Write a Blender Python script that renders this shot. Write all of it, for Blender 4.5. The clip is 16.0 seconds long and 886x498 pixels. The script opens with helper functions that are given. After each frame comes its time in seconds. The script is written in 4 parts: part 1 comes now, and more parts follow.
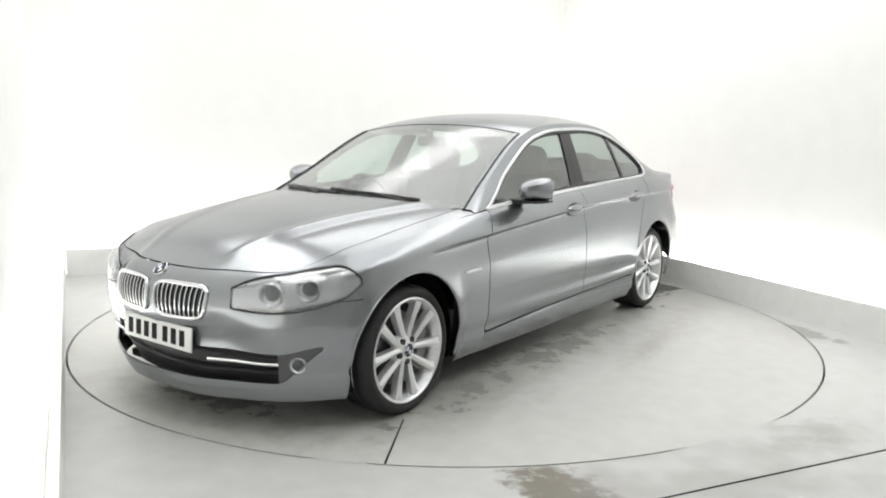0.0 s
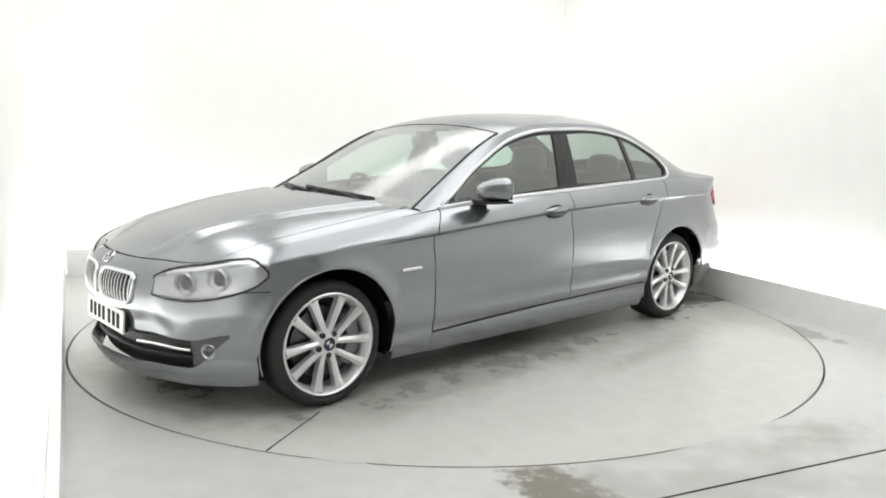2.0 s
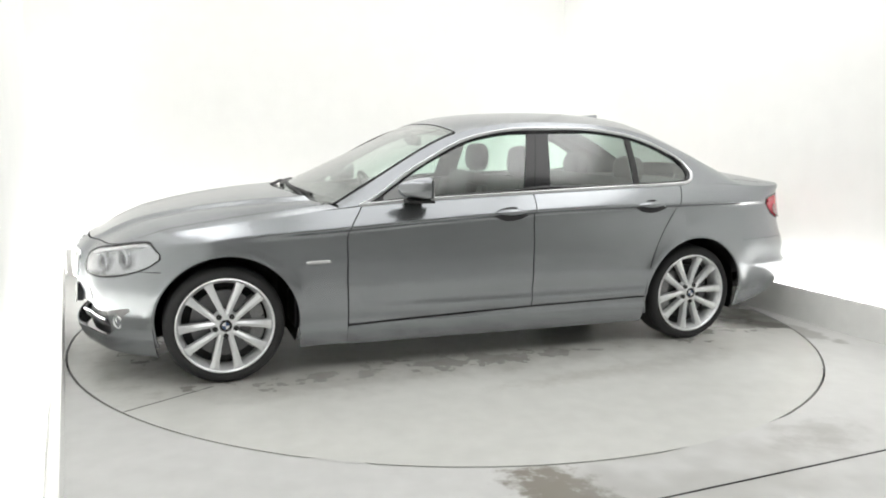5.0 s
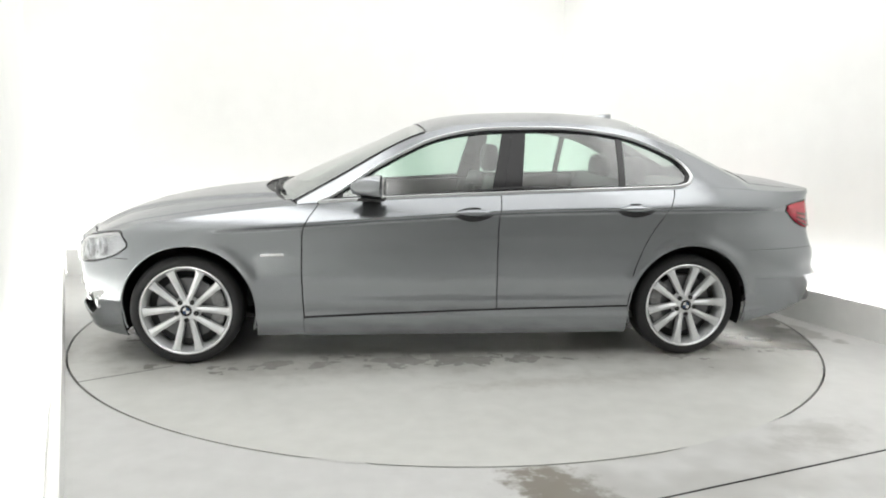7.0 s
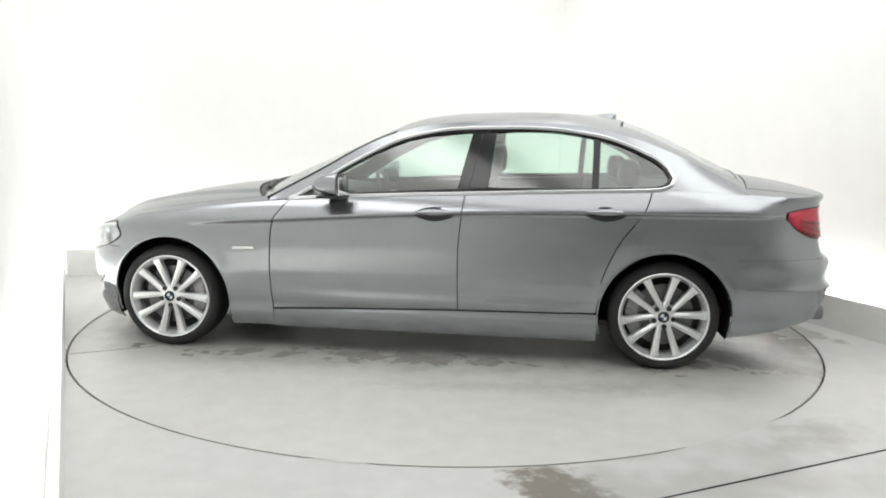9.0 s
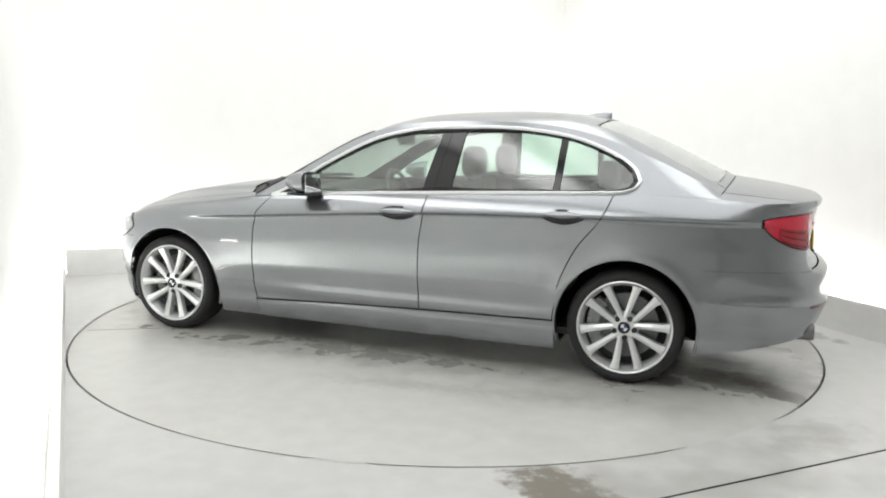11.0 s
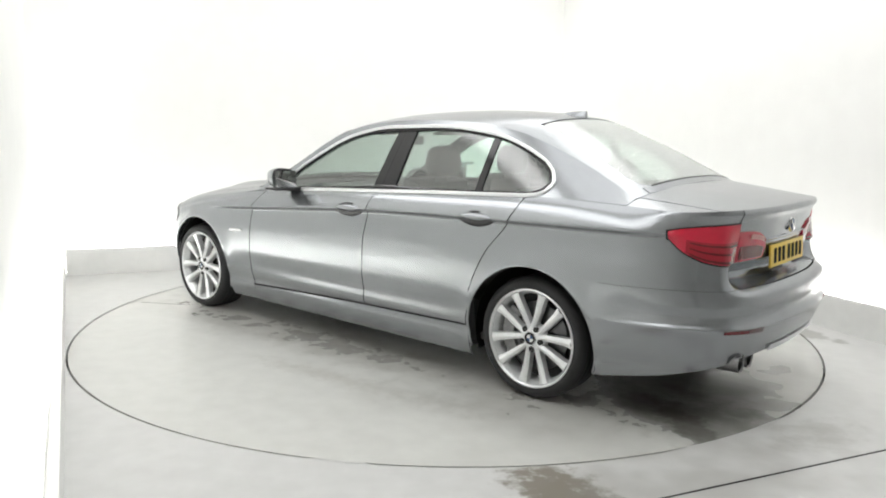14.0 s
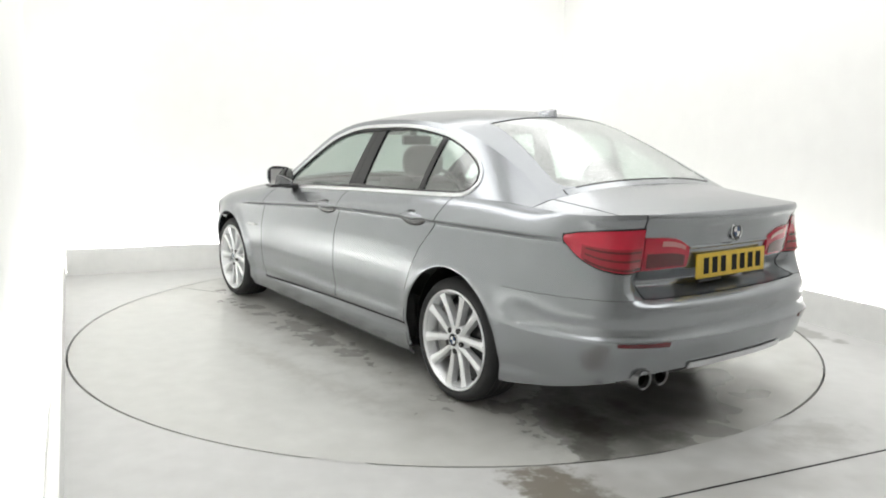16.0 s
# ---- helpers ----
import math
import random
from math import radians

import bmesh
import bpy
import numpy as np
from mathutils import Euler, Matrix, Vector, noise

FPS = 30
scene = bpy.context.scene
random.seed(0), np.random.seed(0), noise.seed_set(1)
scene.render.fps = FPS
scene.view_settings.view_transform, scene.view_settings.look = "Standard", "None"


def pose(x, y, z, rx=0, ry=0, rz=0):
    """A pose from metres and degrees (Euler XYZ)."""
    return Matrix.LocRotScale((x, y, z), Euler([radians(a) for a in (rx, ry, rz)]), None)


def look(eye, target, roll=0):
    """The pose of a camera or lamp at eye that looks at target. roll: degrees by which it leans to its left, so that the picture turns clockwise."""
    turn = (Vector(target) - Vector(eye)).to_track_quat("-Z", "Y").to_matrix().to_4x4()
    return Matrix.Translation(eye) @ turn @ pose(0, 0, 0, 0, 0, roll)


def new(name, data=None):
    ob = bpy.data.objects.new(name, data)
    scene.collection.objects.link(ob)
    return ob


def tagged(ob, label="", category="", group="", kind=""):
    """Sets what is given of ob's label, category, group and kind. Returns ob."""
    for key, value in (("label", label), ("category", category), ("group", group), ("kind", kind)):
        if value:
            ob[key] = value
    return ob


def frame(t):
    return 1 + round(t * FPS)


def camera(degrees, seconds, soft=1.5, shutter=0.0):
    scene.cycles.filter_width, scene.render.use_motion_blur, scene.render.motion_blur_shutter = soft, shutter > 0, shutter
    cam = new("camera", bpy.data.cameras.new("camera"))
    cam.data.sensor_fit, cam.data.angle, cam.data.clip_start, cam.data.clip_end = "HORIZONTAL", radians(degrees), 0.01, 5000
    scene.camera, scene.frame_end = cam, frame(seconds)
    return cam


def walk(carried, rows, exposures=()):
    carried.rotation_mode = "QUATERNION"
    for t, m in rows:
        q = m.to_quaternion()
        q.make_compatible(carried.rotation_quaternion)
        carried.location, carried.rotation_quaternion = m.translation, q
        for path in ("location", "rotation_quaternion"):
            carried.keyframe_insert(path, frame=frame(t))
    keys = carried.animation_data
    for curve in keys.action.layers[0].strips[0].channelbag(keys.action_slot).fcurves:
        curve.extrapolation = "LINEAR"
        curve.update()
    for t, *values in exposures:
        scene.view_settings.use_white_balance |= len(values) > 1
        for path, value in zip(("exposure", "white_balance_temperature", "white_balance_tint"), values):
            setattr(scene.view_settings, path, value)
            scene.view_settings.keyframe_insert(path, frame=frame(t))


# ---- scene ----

# ================= camera =================
EYE = Vector((0.0, -5.4066, 1.3509))
PAN, TILT = radians(0.2646), radians(8.796)
cam = camera(59.82, 16.0, soft=1.9)
AIM = EYE + Vector((-math.sin(PAN) * math.cos(TILT), math.cos(PAN) * math.cos(TILT), -math.sin(TILT)))
STAND = look(EYE, AIM, 0.918)
walk(cam, [(0.0, STAND), (16.0, STAND)], exposures=[(0.0, 0.54), (16.0, 0.54)])

# heading of the turntable in degrees, by seconds
HEADING = [(0, 233.84), (0.5, 231.34), (1, 228.41), (1.5, 225.13), (2, 221.63), (2.5, 218.16), (3, 214.73), (3.5, 211.35),
           (4, 207.9), (4.75, 202.71), (5.5, 197.5), (6.5, 190.5), (7, 187.07), (7.5, 183.65), (8, 180.25), (8.5, 176.86),
           (9, 173.49), (9.75, 168.56), (10.6, 162.96), (11.5, 157.04), (12, 153.72), (12.5, 150.35), (13, 146.92), (13.5, 143.49),
           (14, 140.06), (14.5, 136.73), (15, 133.37), (15.5, 129.97), (16, 126.45)]
CAR_X, CAR_Y = 0.1190, 0.0780

# room axes: U along the back wall, V towards it
ROOM_TURN = 23.8
U_LEFT, U_RIGHT, V_BACK, V_FRONT, ROOM_H = -2.50, 2.46, 2.62, -8.0, 3.6


def room(u, v, z=0.0, turn=ROOM_TURN):
    c, s = math.cos(radians(turn)), math.sin(radians(turn))
    return Vector((c * u - s * v, s * u + c * v, z))


# ================= light =================
world = bpy.data.worlds.new("world")
scene.world = world
world.use_nodes = True
world.node_tree.nodes["Background"].inputs[0].default_value = (0.9, 0.95, 1.0, 1)
world.node_tree.nodes["Background"].inputs[1].default_value = 0.1


def ceiling_lamp(u, v, su, sv, power):
    d = bpy.data.lights.new("ceiling_light_source", "AREA")
    d.shape, d.size, d.size_y, d.energy, d.color = "RECTANGLE", su, sv, power, (1.0, 1.0, 0.985)
    ob = new("ceiling_light_source", d)
    ob.matrix_world = Matrix.Translation(room(u, v, ROOM_H - 0.09)) @ pose(0, 0, 0, 0, 0, ROOM_TURN)


# ceiling panels along the walls and a dim one between: place, size, watts per square metre
LAMPS = [(-2.00, -0.95, 0.88, 6.0, 4.5), (1.78, -0.95, 1.30, 6.0, 3.2), (0.0, 1.65, 2.1, 0.80, 4.2), (0.0, -1.5, 2.1, 5.2, 0.95)]
for lu, lv, su, sv, watts in LAMPS:
    ceiling_lamp(lu, lv, su, sv, watts * su * sv)


# strip lamps in the trough behind the plinth, shining up the walls: middle, length, turn, watts per metre
TROUGH = 0.20
LEFT_TURN, U_PLINTH = 26.18, -2.4645
STRIPS = [(room(U_PLINTH - 0.11, 0.95, 0.075, LEFT_TURN), 3.1, LEFT_TURN + 90, 5.2), (room(U_PLINTH - 0.11, -2.2, 0.075, LEFT_TURN), 3.1, LEFT_TURN + 90, 2.0),
          (room(0.0, V_BACK + 0.10, 0.075), 5.0, ROOM_TURN, 4.8), (room(U_RIGHT + 0.10, 0.35, 0.075), 4.1, ROOM_TURN + 90, 4.8)]
for place, length, turn, watts in STRIPS:
    strip = bpy.data.lights.new("strip_light_source", "AREA")
    strip.shape, strip.size, strip.size_y, strip.energy, strip.color = "RECTANGLE", length, 0.08, watts * length, (1.0, 1.0, 0.985)
    new("strip_light_source", strip).matrix_world = Matrix.Translation(place) @ pose(0, 0, 0, 180, 0, turn)


# ================= materials =================
def material(name, base=(0.5, 0.5, 0.5), rough=0.5, metal=0.0, coat=0.0, spread=0.0, scale=8.0, bump=0.0, bump_scale=60.0, spec=0.5, coords="Object", coat_rough=0.05):
    """A surface with broad and fine variation of colour, gloss and relief."""
    m = bpy.data.materials.new(name)
    m.use_nodes = True
    n, l = m.node_tree.nodes, m.node_tree.links
    b = n["Principled BSDF"]
    b.inputs["Base Color"].default_value = (*base, 1)
    b.inputs["Roughness"].default_value = rough
    b.inputs["Metallic"].default_value = metal
    b.inputs["Coat Weight"].default_value = coat
    b.inputs["Coat Roughness"].default_value = coat_rough
    b.inputs["Specular IOR Level"].default_value = spec
    tc = n.new("ShaderNodeTexCoord")
    if spread > 0:
        big, fine = n.new("ShaderNodeTexNoise"), n.new("ShaderNodeTexNoise")
        big.inputs["Scale"].default_value, fine.inputs["Scale"].default_value = scale * 0.25, scale * 4
        big.inputs["Detail"].default_value = fine.inputs["Detail"].default_value = 4
        mixer = n.new("ShaderNodeMath")
        mixer.operation = "ADD"
        ramp = n.new("ShaderNodeMapRange")
        ramp.inputs[1].default_value, ramp.inputs[2].default_value = 0.4, 1.6
        ramp.inputs[3].default_value, ramp.inputs[4].default_value = 1 - 1.8 * spread, 1 + 1.8 * spread
        mul = n.new("ShaderNodeVectorMath")
        mul.operation = "SCALE"
        mul.inputs[0].default_value = base
        for t in (big, fine):
            l.new(tc.outputs[coords], t.inputs["Vector"])
        l.new(big.outputs[0], mixer.inputs[0]), l.new(fine.outputs[0], mixer.inputs[1])
        l.new(mixer.outputs[0], ramp.inputs[0]), l.new(ramp.outputs[0], mul.inputs["Scale"])
        l.new(mul.outputs[0], b.inputs["Base Color"])
        rr = n.new("ShaderNodeMapRange")
        rr.inputs[1].default_value, rr.inputs[2].default_value = 0.4, 1.6
        rr.inputs[3].default_value, rr.inputs[4].default_value = rough * (1 - spread), min(1, rough * (1 + spread))
        l.new(mixer.outputs[0], rr.inputs[0]), l.new(rr.outputs[0], b.inputs["Roughness"])
    if bump > 0:
        t, bp = n.new("ShaderNodeTexNoise"), n.new("ShaderNodeBump")
        t.inputs["Scale"].default_value, t.inputs["Detail"].default_value = bump_scale, 3
        bp.inputs["Strength"].default_value, bp.inputs["Distance"].default_value = bump, 0.01
        l.new(tc.outputs[coords], t.inputs["Vector"]), l.new(t.outputs[0], bp.inputs["Height"]), l.new(bp.outputs[0], b.inputs["Normal"])
    return m


def pane_material(name, tint, gloss=0.16, haze=0.0):
    """Thin window glass: tinted passage and a mirror film that grows towards grazing angles."""
    m = bpy.data.materials.new(name)
    m.use_nodes = True
    n, l = m.node_tree.nodes, m.node_tree.links
    n.remove(n["Principled BSDF"])
    out = n["Material Output"]
    clear, shine, mix, face = n.new("ShaderNodeBsdfTransparent"), n.new("ShaderNodeBsdfGlossy"), n.new("ShaderNodeMixShader"), n.new("ShaderNodeLayerWeight")
    clear.inputs[0].default_value = (*tint, 1)
    shine.inputs["Roughness"].default_value = gloss
    face.inputs[0].default_value = 0.5
    rise, film = n.new("ShaderNodeMath"), n.new("ShaderNodeMath")
    rise.operation, film.operation = "POWER", "MULTIPLY_ADD"
    rise.inputs[1].default_value, film.inputs[1].default_value, film.inputs[2].default_value = 3.2, 0.80, 0.19
    l.new(face.outputs["Facing"], rise.inputs[0]), l.new(rise.outputs[0], film.inputs[0]), l.new(film.outputs[0], mix.inputs[0])
    l.new(clear.outputs[0], mix.inputs[1]), l.new(shine.outputs[0], mix.inputs[2])
    l.new(mix.outputs[0], out.inputs[0])
    if haze:
        # rain drops and mist on the glass
        tc, drops, spread, film = n.new("ShaderNodeTexCoord"), n.new("ShaderNodeTexNoise"), n.new("ShaderNodeMapRange"), n.new("ShaderNodeBsdfDiffuse")
        drops.inputs["Scale"].default_value, drops.inputs["Detail"].default_value = 110.0, 4.0
        spread.inputs[1].default_value, spread.inputs[2].default_value = 0.35, 0.68
        spread.inputs[3].default_value, spread.inputs[4].default_value = haze * 0.75, haze * 1.25
        film.inputs[0].default_value = (0.80, 0.83, 0.81, 1)
        veil = n.new("ShaderNodeMixShader")
        l.new(tc.outputs["Object"], drops.inputs["Vector"]), l.new(drops.outputs[0], spread.inputs[0]), l.new(spread.outputs[0], veil.inputs[0])
        l.new(mix.outputs[0], veil.inputs[1]), l.new(film.outputs[0], veil.inputs[2]), l.new(veil.outputs[0], out.inputs[0])
    return m


def floor_material(name, base, spots, rough=0.35, wetness=0.29):
    """Painted concrete floor, scuffed and damp, with patches of dirt and painted shade (place, radius, strength) in the
    thing's own space.
    """
    m = material(name, base, rough, spread=0.07, scale=2.2)
    n, l = m.node_tree.nodes, m.node_tree.links
    b = n["Principled BSDF"]
    tc = n.new("ShaderNodeTexCoord")
    colour = b.inputs["Base Color"].links[0].from_socket
    gloss = b.inputs["Roughness"].links[0].from_socket
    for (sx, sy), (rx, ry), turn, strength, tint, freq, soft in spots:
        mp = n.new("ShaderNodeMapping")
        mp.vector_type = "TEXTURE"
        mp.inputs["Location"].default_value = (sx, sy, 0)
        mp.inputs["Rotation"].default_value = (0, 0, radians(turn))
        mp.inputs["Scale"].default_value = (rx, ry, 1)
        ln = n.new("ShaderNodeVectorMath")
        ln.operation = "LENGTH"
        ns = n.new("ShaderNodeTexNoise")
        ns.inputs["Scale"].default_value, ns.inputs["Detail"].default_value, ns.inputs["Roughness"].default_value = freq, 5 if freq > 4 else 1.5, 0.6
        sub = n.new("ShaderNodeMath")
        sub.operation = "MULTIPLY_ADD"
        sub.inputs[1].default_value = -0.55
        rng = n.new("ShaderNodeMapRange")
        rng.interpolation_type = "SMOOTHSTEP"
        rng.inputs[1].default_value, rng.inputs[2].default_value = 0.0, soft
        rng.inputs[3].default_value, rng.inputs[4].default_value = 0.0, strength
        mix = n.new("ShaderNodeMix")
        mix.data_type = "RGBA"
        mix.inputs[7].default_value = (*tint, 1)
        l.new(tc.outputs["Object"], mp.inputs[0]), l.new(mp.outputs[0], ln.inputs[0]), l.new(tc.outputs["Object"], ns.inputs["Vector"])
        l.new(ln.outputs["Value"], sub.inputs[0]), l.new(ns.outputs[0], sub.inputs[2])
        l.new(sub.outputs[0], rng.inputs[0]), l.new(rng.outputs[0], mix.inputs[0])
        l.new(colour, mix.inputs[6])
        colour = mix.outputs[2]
        wet = n.new("ShaderNodeMix")
        wet.inputs[3].default_value = wetness
        l.new(rng.outputs[0], wet.inputs[0]), l.new(gloss, wet.inputs[2])
        gloss = wet.outputs[0]
    l.new(colour, b.inputs["Base Color"])
    l.new(gloss, b.inputs["Roughness"])
    return m


PAINT = material("grey metallic paint", (0.338, 0.352, 0.369), 0.23, metal=0.84, coat=0.25, spread=0.04, scale=30, bump=0.025, bump_scale=170, coat_rough=0.09)
PAINT.node_tree.nodes["Principled BSDF"].inputs["Specular Tint"].default_value = (0.85, 0.85, 0.85, 1)
BLACK = material("black plastic", (0.015, 0.015, 0.016), 0.45, spread=0.2, scale=20, bump=0.05)
GLOSS_BLACK = material("gloss black trim", (0.012, 0.012, 0.014), 0.12, spread=0.1)
LINER = material("matt black liner", (0.01, 0.01, 0.01), 0.9, spread=0.2, scale=20, spec=0.1)
RUBBER = material("tyre rubber", (0.022, 0.022, 0.023), 0.72, spread=0.25, scale=25, bump=0.15, bump_scale=120)
SOOT_STEEL = material("sooty exhaust steel", (0.26, 0.26, 0.265), 0.32, metal=1.0, spread=0.2, scale=30)
CHROME = material("chrome", (0.86, 0.87, 0.88), 0.12, metal=1.0, spread=0.03)
SATIN = material("satin metal trim", (0.78, 0.79, 0.8), 0.28, metal=1.0, spread=0.03)
ALLOY = material("silver alloy", (0.82, 0.83, 0.84), 0.32, metal=0.6, coat=0.3, spread=0.06, scale=20)
DARK_ALLOY = material("brake dusted alloy", (0.30, 0.30, 0.30), 0.5, metal=0.7, spread=0.2, scale=20)
STEEL = material("brushed steel", (0.16, 0.16, 0.165), 0.4, metal=1.0, spread=0.15, scale=30)
LEATHER = material("dark grey leather", (0.06, 0.06, 0.062), 0.5, spread=0.15, scale=15, bump=0.1, bump_scale=90)
TRIM = material("grey cabin trim", (0.05, 0.05, 0.05), 0.65, spread=0.15, scale=15, bump=0.08, bump_scale=120)
HEADLINER = material("pale headliner cloth", (0.42, 0.42, 0.40), 0.9, spread=0.08, scale=20, bump=0.05)
GLASS = pane_material("tinted window glass", (0.71, 0.86, 0.785))
WET_GLASS = pane_material("rain-wet window glass", (0.80, 0.87, 0.83), haze=0.32)
SCREEN_GLASS = pane_material("misted windscreen glass", (0.77, 0.86, 0.81), haze=0.14)
CLEAR = pane_material("clear lamp cover", (0.95, 0.96, 0.97), gloss=0.05)
RED = material("red lamp plastic", (0.58, 0.018, 0.048), 0.12, coat=0.6, spread=0.06, scale=10)
RED_DARK = material("deep red lamp plastic", (0.12, 0.006, 0.011), 0.14, coat=0.6, spread=0.1, scale=12)
RED_MID = material("red lamp plastic over bands", (0.36, 0.011, 0.026), 0.12, coat=0.6, spread=0.08, scale=12)
RED_PALE = material("pale red lamp plastic", (0.72, 0.30, 0.30), 0.15, coat=0.6, spread=0.06, scale=10)
WHITE_PLATE = material("white plate", (0.80, 0.80, 0.78), 0.35, spread=0.04)
YELLOW_PLATE = material("yellow plate", (0.80, 0.55, 0.05), 0.35, spread=0.05)
INK = material("black plate bars", (0.02, 0.02, 0.02), 0.75, spread=0.1, spec=0.15)
BLUE = material("blue enamel", (0.05, 0.09, 0.18), 0.2, spread=0.05)
WHITE = material("white enamel", (0.8, 0.8, 0.8), 0.2, spread=0.03)
WALL = material("white wall paint", (0.86, 0.86, 0.84), 0.7, spread=0.02, scale=1.5, bump=0.03, bump_scale=30)
PLINTH = material("pale grey plinth paint", (0.86, 0.86, 0.84), 0.5, spread=0.04, scale=3, bump=0.05, bump_scale=25)
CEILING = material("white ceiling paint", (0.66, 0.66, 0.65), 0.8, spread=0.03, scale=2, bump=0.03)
GREY_WALL = material("pale grey rear wall paint", (0.62, 0.62, 0.61), 0.7, spread=0.06, scale=2, bump=0.04)
PIT = material("dark turntable gap", (0.03, 0.03, 0.03), 0.8, spread=0.2)
LAMP_GLOW = bpy.data.materials.new("lamp diffuser")
LAMP_GLOW.use_nodes = True
LAMP_GLOW.node_tree.nodes["Principled BSDF"].inputs["Emission Color"].default_value = (1, 1, 0.985, 1)
LAMP_GLOW.node_tree.nodes["Principled BSDF"].inputs["Emission Strength"].default_value = 0.6
MUD_AND_SHADE, DAMP, RUST, SLUDGE_AND_SHADE = (0.13, 0.12, 0.10), (0.25, 0.245, 0.225), (0.15, 0.125, 0.09), (0.075, 0.07, 0.058)
FLOOR = floor_material("pale grey floor paint", (0.57, 0.57, 0.56), [
    ((0.47, -2.70), (0.24, 0.46), 25, 0.86, RUST, 13.0, 0.28),
    ((1.70, -2.05), (0.42, 0.24), 35, 0.55, DAMP, 7.0, 0.55),
    ((1.05, -2.5), (1.1, 0.5), 15, 0.42, DAMP, 4.0, 0.5),
    ((2.45, -0.1), (0.5, 0.14), -66, 0.5, MUD_AND_SHADE, 6.0, 0.2),
])
# wet dirt, and the shade beneath and beside the car painted into the colour
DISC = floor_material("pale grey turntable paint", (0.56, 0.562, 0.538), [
    ((0.1, 0.1), (3.6, 1.9), 0, 0.26, MUD_AND_SHADE, 1.3, 0.7),
    ((-1.75, 0.35), (1.6, 2.2), 0, 0.36, MUD_AND_SHADE, 1.7, 0.7),
    ((-2.0, 0.0), (0.75, 1.5), 0, 0.50, MUD_AND_SHADE, 2.6, 0.6),
    ((-2.05, 0.62), (0.85, 0.50), -15, 0.55, SLUDGE_AND_SHADE, 5.5, 0.42),
    ((-1.85, 0.25), (0.9, 0.9), 0, 0.36, SLUDGE_AND_SHADE, 3.0, 0.5),
    ((-2.15, 0.78), (0.55, 0.13), -42, 0.55, SLUDGE_AND_SHADE, 9.0, 0.25),
    ((-1.15, 1.30), (0.75, 0.24), 14, 0.42, MUD_AND_SHADE, 8.0, 0.75),
    ((0.20, 0.98), (2.3, 0.38), 1, 0.52, MUD_AND_SHADE, 6.5, 0.6),
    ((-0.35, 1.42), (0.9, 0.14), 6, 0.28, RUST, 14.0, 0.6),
    ((1.3, 1.05), (1.0, 0.45), -8, 0.36, MUD_AND_SHADE, 7.0, 0.7),
    ((2.02, 0.10), (0.50, 1.2), 4, 0.54, MUD_AND_SHADE, 6.5, 0.6),
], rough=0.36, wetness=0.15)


# ================= mesh helpers =================
def mesh_ob(name, verts, faces, mat, parent=None, label="", smooth=True, sharp=None):
    me = bpy.data.meshes.new(name)
    me.from_pydata([tuple(v) for v in verts], [], faces)
    me.materials.append(mat)
    me.validate()
    if smooth:
        me.shade_smooth()
        if sharp:
            me.set_sharp_from_angle(angle=radians(sharp))
    ob = new(name, me)
    ob.parent = parent
    if label:
        ob["label"] = label
    return ob


def part(name, bm, mat, parent, label="", smooth=True, sharp=35):
    me = bpy.data.meshes.new(name)
    bmesh.ops.recalc_face_normals(bm, faces=bm.faces)
    bm.to_mesh(me)
    bm.free()
    me.materials.append(mat)
    if smooth:
        me.shade_smooth()
        me.set_sharp_from_angle(angle=radians(sharp))
    ob = new(name, me)
    ob.parent = parent
    if label:
        ob["label"] = label
    return ob


def box_bm(size, at=(0, 0, 0), bevel=0.0, bm=None, turn=None):
    bm = bm or bmesh.new()
    made = bmesh.ops.create_cube(bm, size=1.0)["verts"]
    m = Matrix.Translation(at) @ (turn or Matrix()) @ Matrix.Diagonal((*size, 1))
    bmesh.ops.transform(bm, matrix=m, verts=made)
    if bevel:
        edges = {e for v in made for e in v.link_edges}
        bmesh.ops.bevel(bm, geom=list(edges), offset=bevel, segments=2, profile=0.7, affect="EDGES")
    return bm


def lathe_bm(profile, steps=48, bm=None, m=None):
    """profile: (radius, height) pairs, turned about the y axis."""
    bm = bm or bmesh.new()
    rings = []
    for r, h in profile:
        rings.append([bm.verts.new((m or Matrix()) @ Vector((r * math.cos(2 * math.pi * i / steps), h, r * math.sin(2 * math.pi * i / steps)))) for i in range(steps)])
    for a, b in zip(rings, rings[1:]):
        for i in range(steps):
            bm.faces.new((a[i], a[(i + 1) % steps], b[(i + 1) % steps], b[i]))
    return bm


def tube_bm(points, radius, sides=8, closed=False, bm=None, flat=1.0):
    """A rod of round or flattened section along a line of points."""
    bm = bm or bmesh.new()
    pts = [Vector(p) for p in points]
    rings, n = [], len(pts)
    for i, p in enumerate(pts):
        a, b = (pts[(i - 1) % n], pts[(i + 1) % n]) if closed else (pts[max(i - 1, 0)], pts[min(i + 1, n - 1)])
        t = (b - a).normalized()
        side = t.cross(Vector((0, 1, 0)))
        side = side.normalized() if side.length > 0.05 else t.cross(Vector((0, 0, 1))).normalized()
        up = t.cross(side)
        rings.append([bm.verts.new(p + radius * (math.cos(2 * math.pi * k / sides) * side + flat * math.sin(2 * math.pi * k / sides) * up)) for k in range(sides)])
    pairs = list(zip(rings, rings[1:])) + ([(rings[-1], rings[0])] if closed else [])
    for a, b in pairs:
        for k in range(sides):
            bm.faces.new((a[k], a[(k + 1) % sides], b[(k + 1) % sides], b[k]))
    if not closed:
        bm.faces.new(rings[0]), bm.faces.new(list(reversed(rings[-1])))
    return bm


